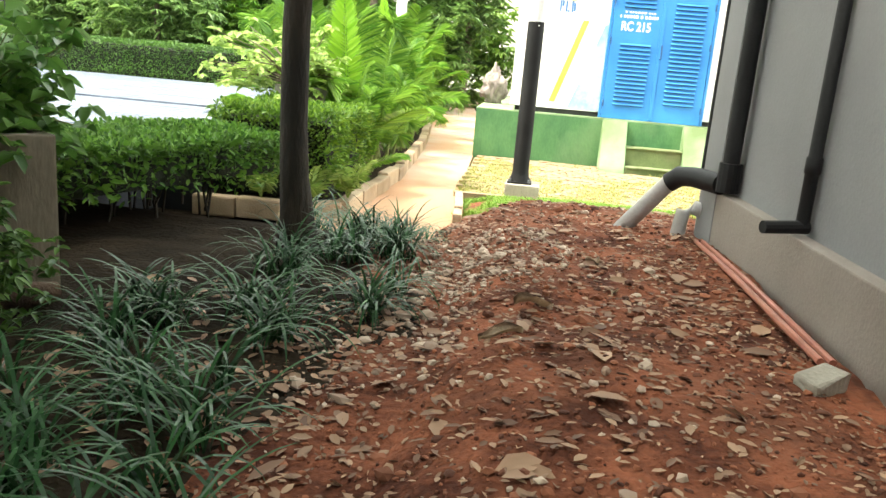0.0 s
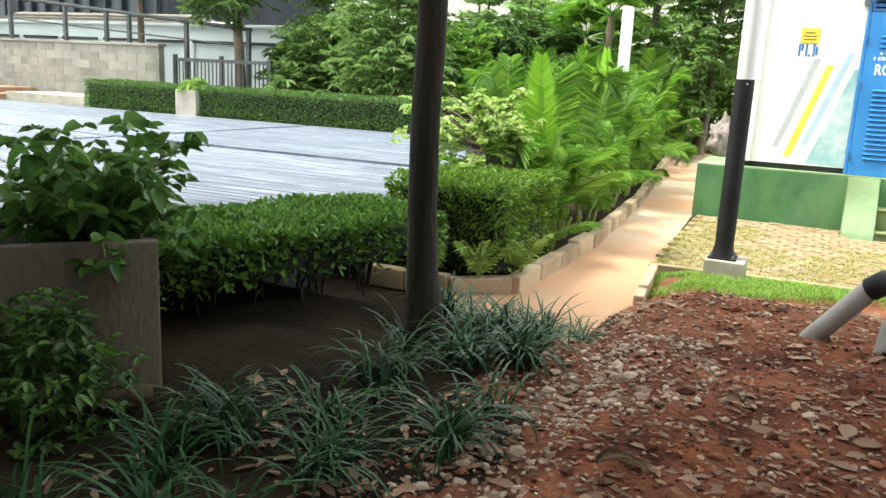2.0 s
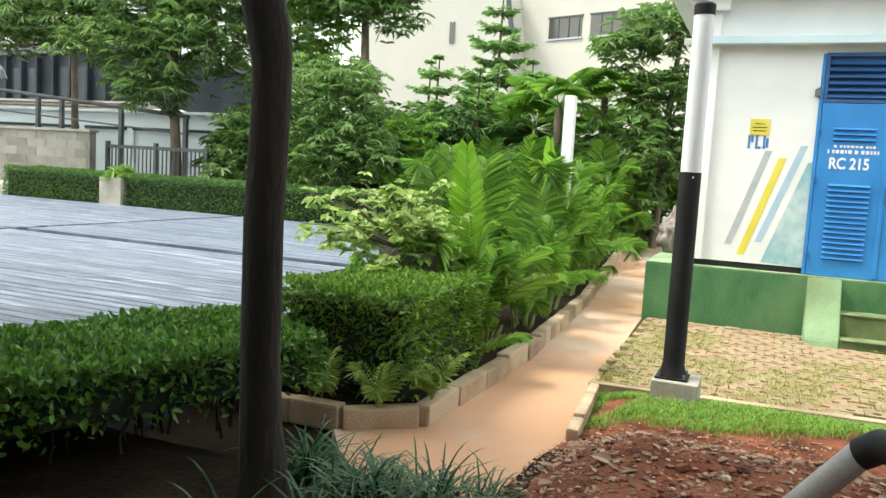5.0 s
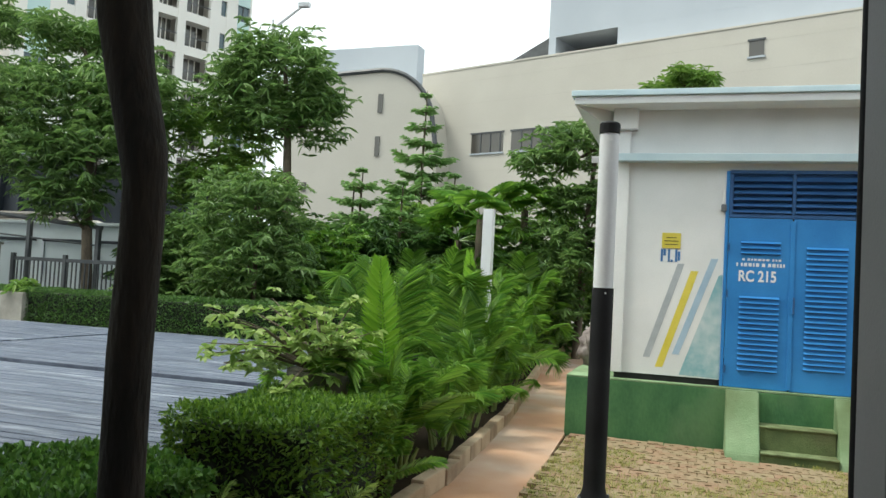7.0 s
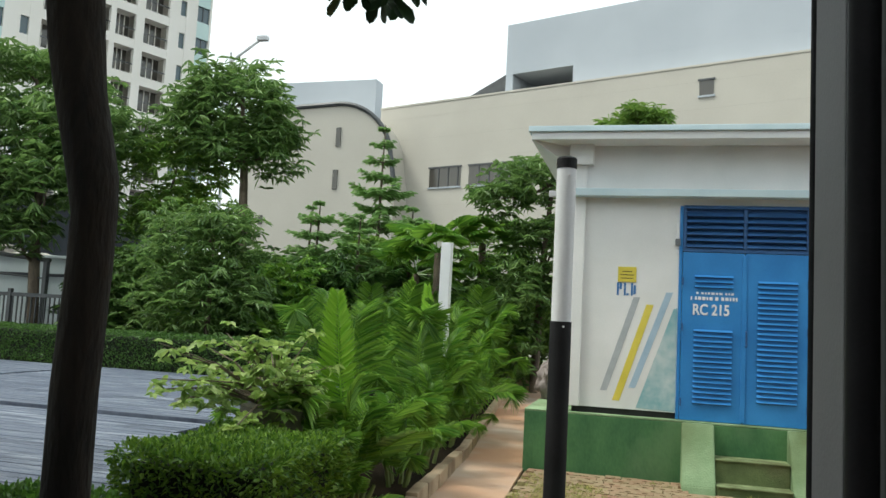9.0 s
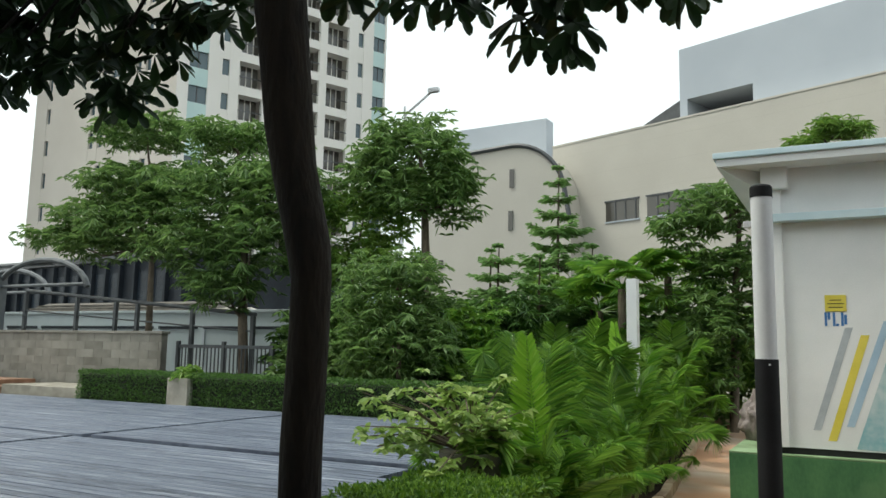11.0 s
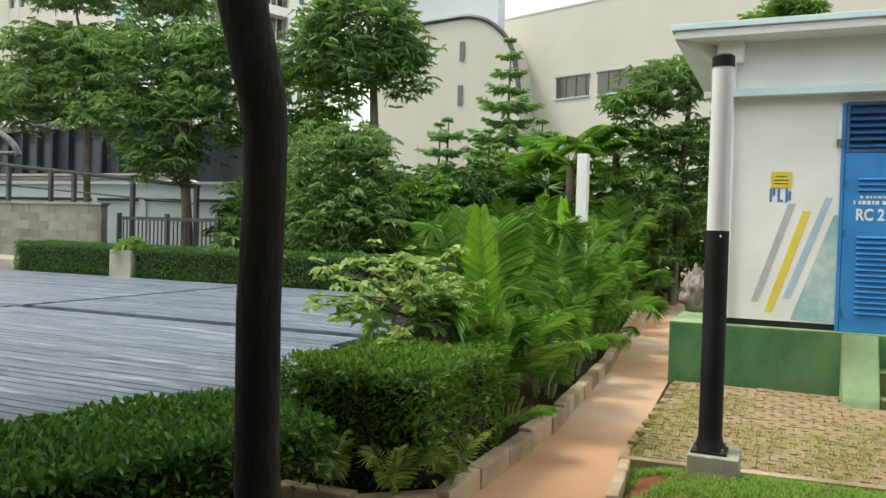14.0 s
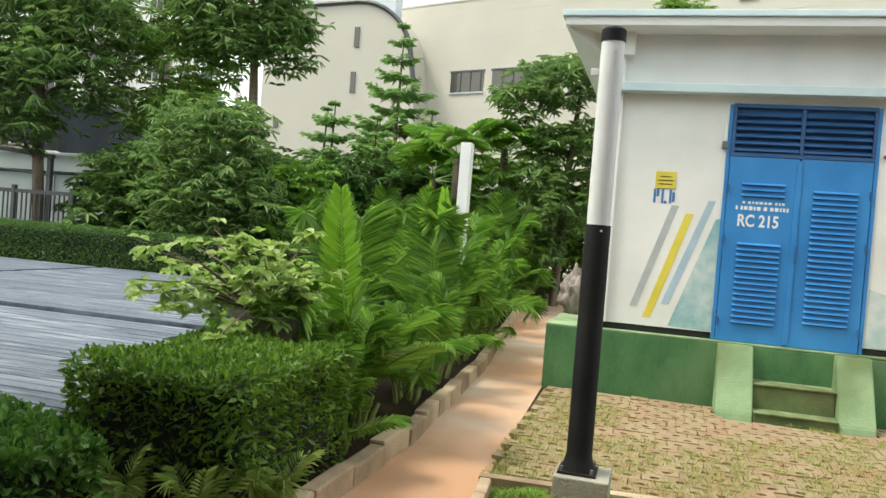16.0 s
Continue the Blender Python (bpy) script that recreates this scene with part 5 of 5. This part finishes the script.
def facade(parent, ox, oy, deg, cols, z0, floors, storey, wallm, spanm, depth=1.4):
    """A wall of columns along a line: 'w' plain, 'g' window, 's' slot window, 'b' recessed balcony."""
    x = 0.0
    M = pose(ox, oy, 0, 0, 0, deg)
    def put(name, bm, m, label=""):
        ob = part(name, bm, m, parent, label)
        ob.matrix_basis = M
        return ob
    top = z0 + floors * storey
    for kind, wd in cols:
        if kind == "w":
            put("pier", box(x, 0, z0, x + wd, 0.4, top), wallm)
        else:
            sill, head = {"g": (0.95, 2.5), "s": (0.9, 2.4), "b": (0.25, 2.6)}[kind]
            for f in range(floors + 1):
                lo = z0 if f == 0 else z0 + (f - 1) * storey + head
                hi = top if f == floors else z0 + f * storey + sill
                put("spandrel", box(x, 0.03, lo, x + wd, 0.4 if kind != "b" else depth, hi), spanm if kind == "g" else wallm)
            for f in range(floors):
                zz = z0 + f * storey
                yy = 0.22 if kind != "b" else depth - 0.1
                put("window", box(x, yy, zz + sill, x + wd, yy + 0.05, zz + head), GLASS if kind != "b" else GLASS_DIM)
                if kind == "g":
                    put("mullion", box(x + wd * 0.5 - 0.04, yy - 0.06, zz + sill, x + wd * 0.5 + 0.04, yy - 0.003, zz + head), DARKTRIM)
                if kind == "b":
                    put("railing", box(x, 0.05, zz + 1.1, x + wd, 0.1, zz + 1.2), DARKTRIM)
                    for q in range(3):
                        put("mullion", box(x + wd * (0.25 + 0.25 * q) - 0.04, yy - 0.08, zz + sill, x + wd * (0.25 + 0.25 * q) + 0.04, yy - 0.003, zz + head), wallm)
        x += wd
    return x


tw = thing("apartment_tower", "tall cream apartment tower with window bays and balconies", "building", (0, 0, 0))
colsR = [("w", 1.04), ("g", 1.71), ("w", 1.3), ("s", 0.68), ("w", 0.96), ("b", 2.35), ("w", 1.2), ("b", 2.3), ("w", 0.5), ("b", 1.9), ("w", 0.82), ("b", 2.47), ("w", 1.12), ("s", 0.64), ("w", 1.2), ("g", 1.4), ("w", 0.2)]
facade(tw, -51.8, 36.7, 66, colsR, -0.8, 18, 3.2, TOWER, TEAL)
colsL = [("w", 1.8), ("s", 0.6), ("w", 6.0), ("s", 0.7), ("w", 0.6), ("s", 0.7), ("w", 0.7), ("g", 1.2), ("w", 2.2), ("s", 0.6), ("w", 0.6), ("s", 0.7), ("w", 3.4)]
wl = sum(w for k, w in colsL)
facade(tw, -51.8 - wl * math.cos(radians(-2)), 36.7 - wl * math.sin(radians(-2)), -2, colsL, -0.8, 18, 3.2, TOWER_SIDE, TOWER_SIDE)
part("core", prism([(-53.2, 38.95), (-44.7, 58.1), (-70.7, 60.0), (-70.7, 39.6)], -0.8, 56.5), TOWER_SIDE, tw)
tw2 = thing("apartment_tower", "second pale apartment tower partly seen at the side", "building", (0, 0, 0))
facade(tw2, -86.6, 27.4, 66, [("w", 0.5), ("g", 2.2), ("w", 1.2), ("g", 2.2), ("w", 1.2), ("g", 2.2), ("w", 2.4)], -0.8, 18, 3.2, TOWER, TOWER)
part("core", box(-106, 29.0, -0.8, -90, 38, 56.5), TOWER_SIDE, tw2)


# ---------------------------------------------------------------- beige mall
mall = thing("mall_building", "large beige panelled mall wall with a grey rooftop box", "building", (-14.9, 29.55, -0.8), -20)
part("wall", box(0, 0, 0, 48, 12, 13.3), MALL, mall)
for i in range(11):
    z = 0.62 + i * 1.2
    part("panel_joint", box(0.002, -0.004, z, 48, -0.002, z + 0.010), MALL_JOINT, mall)
part("coping", box(-0.02, -0.03, 13.3, 48.02, 12, 13.40, 0.01), MALL, mall)
for x0, x1, z0, z1 in ((3.55, 5.5, 8.75, 9.75), (6.0, 9.6, 8.75, 9.75), (17.5, 18.1, 12.0, 12.65)):
    w = part("window", box(x0, -0.03, z0, x1, -0.001, z1), GLASS_DIM, mall, "dark strip window")
    part("window_frame", box(x0 - 0.06, -0.07, z1, x1 + 0.06, -0.003, z1 + 0.08), DARKTRIM, w)
    part("window_frame", box(x0 - 0.06, -0.07, z0 - 0.08, x1 + 0.06, -0.003, z0), MALL_GREY, w)
    if x1 - x0 > 1:
        for q in np.arange(x0 + 0.6, x1, 0.6):
            part("mullion", box(q - 0.03, -0.06, z0, q + 0.03, -0.032, z1), DARKTRIM, w)
part("rooftop_box", box(7.6, 0.5, 14.4, 48, 11, 17.0), MALL_GREY, mall, "light grey rooftop box")
part("rooftop_box", box(11.3, 0.5, 13.42, 48, 11, 14.398), MALL_GREY, mall)
part("rooftop_pier", box(7.6, 0.5, 13.42, 8.0, 4, 14.398), MALL_GREY, mall)
# Near-black sheet behind the opening stands for the shade in the recess.
part("recess", box(8.0, 3.0, 13.42, 11.3, 3.2, 14.398), PODIUM, mall, "dark sheet at the back of the recess, shade in its colour")
bm = prism([(0, 0), (3.2, 0), (3.2, 1.3)], 0, 3)
lean = part("lean_to_roof", bm, DARKTRIM, mall)
lean.matrix_basis = Matrix.Translation((4.4, 4.0, 13.43)) @ pose(0, 0, 0, 90, 0, 0)

gab = thing("mall_wing", "beige mall wing with slit windows and rounded roof edge", "building", (-21.6, 27.4, -0.8), -3)
out = [(0, 0), (0, 12.5), (3.0, 12.85), (5.3, 12.95)] + [(5.3 + 3.0 * math.sin(a), 9.95 + 3.0 * math.cos(a)) for a in np.linspace(0.15, 1.45, 9)] + [(8.6, 8.5), (8.6, 0)]
bm = prism(out, 0, 4.0)
w = part("wall", bm, MALL, gab)
w.matrix_basis = pose(0, 4.0, 0, 90, 0, 0)
edge = [((x, -0.02, z + 0.03), 0.13) for x, z in out[1:-1]]
part("roof_edge", tube(edge, 6), DARKTRIM, gab, "dark rounded roof trim")
for x, z0, z1 in ((5.3, 10.7, 11.7), (5.25, 8.4, 9.45), (1.0, 6.5, 7.0)):
    part("slit_window", box(x - 0.13, -0.06, z0, x + 0.13, -0.004, z1), GLASS_DIM, gab)
part("rooftop_box", box(0.0, 3.2, 12.3, 5.9, 4.2, 15.3), MALL_GREY, gab, "pale grey rooftop screen")

# distant site crane and antennas over the roofs
cr = thing("floodlight_mast", "slim distant mast with a floodlight arm", "mast", (-42.5, 60, -0.8))
part("mast", tube([((0, 0, 0), 0.25), ((0, 0, 28.2), 0.12)], 6), STEEL_WHITE, cr)
part("arm", tube([((0, 0, 27.2), 0.14), ((3.2, 0, 29.4), 0.12)], 6), STEEL_WHITE, cr)
part("head", box(2.9, -0.3, 29.3, 4.1, 0.3, 29.8, 0.1), STEEL_WHITE, cr)

# ---------------------------------------------------------------- loose ground cover
def scatter(n, x0, x1, y0, y1, keep=lambda x, y: True):
    pts = []
    while len(pts) < n:
        x, y = rng.uniform(x0, x1), rng.uniform(y0, y1)
        if keep(x, y):
            pts.append((x, y, land(x, y)))
    return np.array(pts)


def litter(n, x0, x1, y0, y1, size, label, keep=lambda x, y: True):
    P = scatter(n, x0, x1, y0, y1, keep)
    a = rng.uniform(0, 6.3, n)
    D = np.stack([np.cos(a), np.sin(a), rng.normal(0, 0.10, n)], -1)
    up = np.tile([0.0, 0.0, 1.0], (n, 1)) + rng.normal(0, 0.22, (n, 3))
    s = np.clip(rng.lognormal(0, 0.35, n), 0.4, 1.8)
    v = leaves(P + [0, 0, 0.007], D, size * s, size * 0.42 * s * rng.uniform(0.7, 1.3, n), up=up, fold=0.12, droop=0.02)
    tagged(link("leaf_litter", leaf_mesh("leaf_litter", v), DEAD), label, "leaves", kind="stuff")


def pebbles(name, pts, radii, mat, label):
    """Angular lumps, each a jittered twelve-pointed stone."""
    g = (1 + 5 ** 0.5) / 2
    base = unit(np.array([(-1, g, 0), (1, g, 0), (-1, -g, 0), (1, -g, 0), (0, -1, g), (0, 1, g), (0, -1, -g), (0, 1, -g), (g, 0, -1), (g, 0, 1), (-g, 0, -1), (-g, 0, 1)], float))
    tri = np.array([(0, 11, 5), (0, 5, 1), (0, 1, 7), (0, 7, 10), (0, 10, 11), (1, 5, 9), (5, 11, 4), (11, 10, 2), (10, 7, 6), (7, 1, 8), (3, 9, 4), (3, 4, 2), (3, 2, 6), (3, 6, 8), (3, 8, 9), (4, 9, 5), (2, 4, 11), (6, 2, 10), (8, 6, 7), (9, 8, 1)])
    k = len(pts)
    v = base[None] * rng.uniform(0.65, 1.25, (k, 12, 1)) * rng.uniform(0.6, 1.5, (k, 1, 3)) * radii[:, None, None]
    a = rng.uniform(0, 6.3, k)[:, None]
    x, y = v[..., 0].copy(), v[..., 1].copy()
    v[..., 0], v[..., 1] = x * np.cos(a) - y * np.sin(a), x * np.sin(a) + y * np.cos(a)
    v[..., 2] *= 0.6
    v += (pts + np.c_[np.zeros((k, 2)), radii * 0.2])[:, None]
    f = (np.arange(k)[:, None, None] * 12 + tri[None]).reshape(-1, 3)
    mesh = bpy.data.meshes.new(name)
    mesh.from_pydata(v.reshape(-1, 3).tolist(), [], f.tolist())
    tagged(link(name, mesh, mat), label, "stones", kind="stuff")


on_soil = lambda x, y: x > -1.7 - 0.35 * rng.uniform() and y < -5.45 + 0.45 * max(x + 0.7, 0)
litter(6500, -2.6, 0.2, -13.0, -5.2, 0.034, "dry brown leaves and chips scattered over the red soil", on_soil)
litter(520, -2.0, 0.1, -13.2, -6.2, 0.08, "larger curled dry leaves on the soil", on_soil)
litter(520, -2.8, -1.6, -12.5, -9.3, 0.06, "dry leaves under the strap-leaved border")
p = scatter(9000, -2.0, 0.2, -13.0, -5.4, on_soil)
pebbles("soil_clods", p, rng.lognormal(-5.0, 0.5, len(p)), CLOD, "crumbly red soil clods")
p = np.concatenate([scatter(380, -1.9, 0.15, -12.5, -6.0, on_soil), scatter(1000, -1.6, -0.7, -9.4, -7.9, lambda x, y: ((x + 1.15) / 0.42) ** 2 + ((y + 8.65) / 0.7) ** 2 < 1.0), scatter(500, -1.85, -1.2, -10.6, -7.8)])
pebbles("rubble", p, np.concatenate([rng.lognormal(-4.5, 0.4, 380), rng.lognormal(-4.9, 0.6, 1000), rng.lognormal(-4.5, 0.5, 500)]), STONE, "pale stones and rubble strewn over the red mound")


def blades(name, centers, per, length, width, mat, spread, label, cat, bend=0.8, steps=3):
    """Tufts of strap blades that rise and arch over, each tapering to its tip."""
    k = len(centers) * per
    at = np.repeat(centers, per, 0) + np.c_[rng.normal(0, spread, (k, 2)), np.zeros(k)]
    a = rng.uniform(0, 6.3, k)
    out = np.stack([np.cos(a), np.sin(a), np.zeros(k)], -1)
    side = np.stack([-np.sin(a), np.cos(a), np.zeros(k)], -1)
    L = length * rng.uniform(0.55, 1.15, k)
    rise = np.radians(rng.uniform(62, 88, k))
    turn = bend * rng.uniform(0.5, 1.2, k)
    rows = []
    for q in range(steps + 1):
        u = q / steps
        w = width * (0.55 + 0.9 * u) * (1 - u) ** 0.6 if q else width * 0.5
        rows += [at - side * w / 2, at + side * w / 2] if q < steps else [at]
        ang = rise - turn * (u + 0.5 / steps) * 1.6
        at = at + (L / steps)[:, None] * (np.cos(ang)[:, None] * out + np.sin(ang)[:, None] * np.array([[0, 0, 1.0]]))
    n = len(rows)
    v = np.stack(rows, 1).reshape(-1, 3)
    i = np.arange(k)[:, None] * n
    faces = []
    for q in range(steps - 1):
        faces += (i + [2 * q, 2 * q + 1, 2 * q + 3, 2 * q + 2]).tolist()
    faces += (i + [n - 3, n - 2, n - 1]).tolist()
    mesh = bpy.data.meshes.new(name)
    mesh.from_pydata(v.tolist(), [], faces)
    return tagged(link(name, mesh, mat), label, cat, kind="stuff")


def border(x, y):
    edge = -1.72 + 0.15 * math.sin(y * 2.0 + 1.0) + 0.15 * smooth01(y, -8.4, -7.6)
    left = -2.72 if y < -9.9 else -2.5 + 0.2 * math.sin(y * 1.7)
    return left < x < edge and not (abs(x + 2.43) < 0.16 and abs(y + 8.3) < 0.16)


blades("border_grass", scatter(66, -2.7, -1.4, -11.7, -7.1, border), 26, 0.42, 0.017, L_STRAP, 0.035, "dark glossy strap-leaved border grass clumps", "grass", 1.45, 7)
blades("lawn", scatter(2800, -1.75, 1.8, -6.4, -4.15, lambda x, y: noise.noise((x * 2.2, y * 2.2, 5)) > -0.34 + 0.25 * rng.uniform() and y > -5.15 + 0.45 * max(x + 0.7, 0) - 0.35 * rng.uniform() and not (abs(x + 1.12) < 0.24 and abs(y + 4.48) < 0.24)), 8, 0.06, 0.007, L_GRASS, 0.03, "short patchy lawn around the lamp footing", "grass", 0.7)
turf = scatter(5200, -1.85, 3.6, -4.15, -0.22, lambda x, y: noise.noise((x * 1.3, y * 1.3, 9)) + 0.35 * noise.noise((x * 5, y * 5, 4)) > 0.05 - 0.22 * (-y - 1.9) - 0.5 * smooth01(-x, 1.0, 1.8))
blades("lawn", turf + [0, 0, 0.055], 6, 0.05, 0.006, L_DRYGRASS, 0.03, "grass growing in the paver openings", "grass", 0.7)

# ---------------------------------------------------------------- pieces of floors and walls
for mesh, y in DECK_PIECES:
    ob = new("plank", mesh)
    ob.parent = deck
    ob.matrix_basis = pose(0, y, -0.21 + rng.normal(0, 0.0015), rng.normal(0, 0.25), 0, 0)

for x0, x1, z in BLOCKS:
    ob = part("block", box(x0 + 0.002, 0.014, z + 0.002, x1 - 0.002, 0.05, z + 0.247), BLOCK, fw)

pav = thing("paver_field", "pale perforated concrete grass pavers in front of the kiosk", "paving", kind="structure")
part("bed", prism([(-1.82, -4.15), (5.5, -3.6), (5.5, -0.14), (-1.96, -0.14)], -0.9, -0.825), PAVER_BED, pav)
part("edging", prism([(-1.85, -4.27), (5.5, -3.72), (5.5, -3.62), (-1.85, -4.17)], -0.9, -0.745), KERB, pav)


def paver_mesh(s=0.196):
    bm = bmesh.new()
    h, r = s / 2, s * 0.21
    sq = [(h, 0), (h, h), (0, h), (-h, h), (-h, 0), (-h, -h), (0, -h), (h, -h)]
    oc = [(r * math.cos(i * math.pi / 4), r * math.sin(i * math.pi / 4) * 0.8) for i in range(8)]
    T = [bm.verts.new((x, y, 0.0)) for x, y in sq]
    U = [bm.verts.new((x, y, -0.006)) for x, y in oc]
    V = [bm.verts.new((x, y, -0.05)) for x, y in oc]
    B = [bm.verts.new((x, y, -0.06)) for x, y in sq]
    for i in range(8):
        j = (i + 1) % 8
        bm.faces.new((T[i], T[j], U[j], U[i]))
        bm.faces.new((U[i], U[j], V[j], V[i]))
        bm.faces.new((B[i], B[j], T[j], T[i]))
    bmesh.ops.recalc_face_normals(bm, faces=bm.faces)
    mesh = bpy.data.meshes.new("paver")
    bm.to_mesh(mesh)
    bm.free()
    mesh.materials.append(PAVER)
    return mesh


PM = paver_mesh()
rest_v, rest_f, count = [], [], 0
base_v = [v.co.copy() for v in PM.vertices]
base_f = [tuple(f.vertices) for f in PM.polygons]
for j in range(19):
    for i in range(36):
        x, y = -1.80 + 0.2 * i + (j % 2) * 0.1, -0.30 - 0.2 * j
        if y < -4.05 + 0.075 * (x + 1.8) or (0.0 < x < 1.7 and y > -0.75) or x > 5.2 or x < -1.93 + 0.008 * j:
            continue
        m = pose(x + rng.normal(0, 0.004), y + rng.normal(0, 0.004), -0.775 + rng.normal(0, 0.004), rng.normal(0, 0.8), rng.normal(0, 0.8), rng.normal(0, 1.5))
        if x < 0.9 and count < 300:
            ob = new("paver", PM)
            ob.parent = pav
            ob.matrix_basis = m
            count += 1
        else:
            o = len(rest_v)
            rest_v += [tuple(m @ v) for v in base_v]
            rest_f += [tuple(o + q for q in f) for f in base_f]
mesh = bpy.data.meshes.new("paver_rest")
mesh.from_pydata(rest_v, [], rest_f)
tagged(link("paver_rest", mesh, PAVER, pav), kind="stuff")
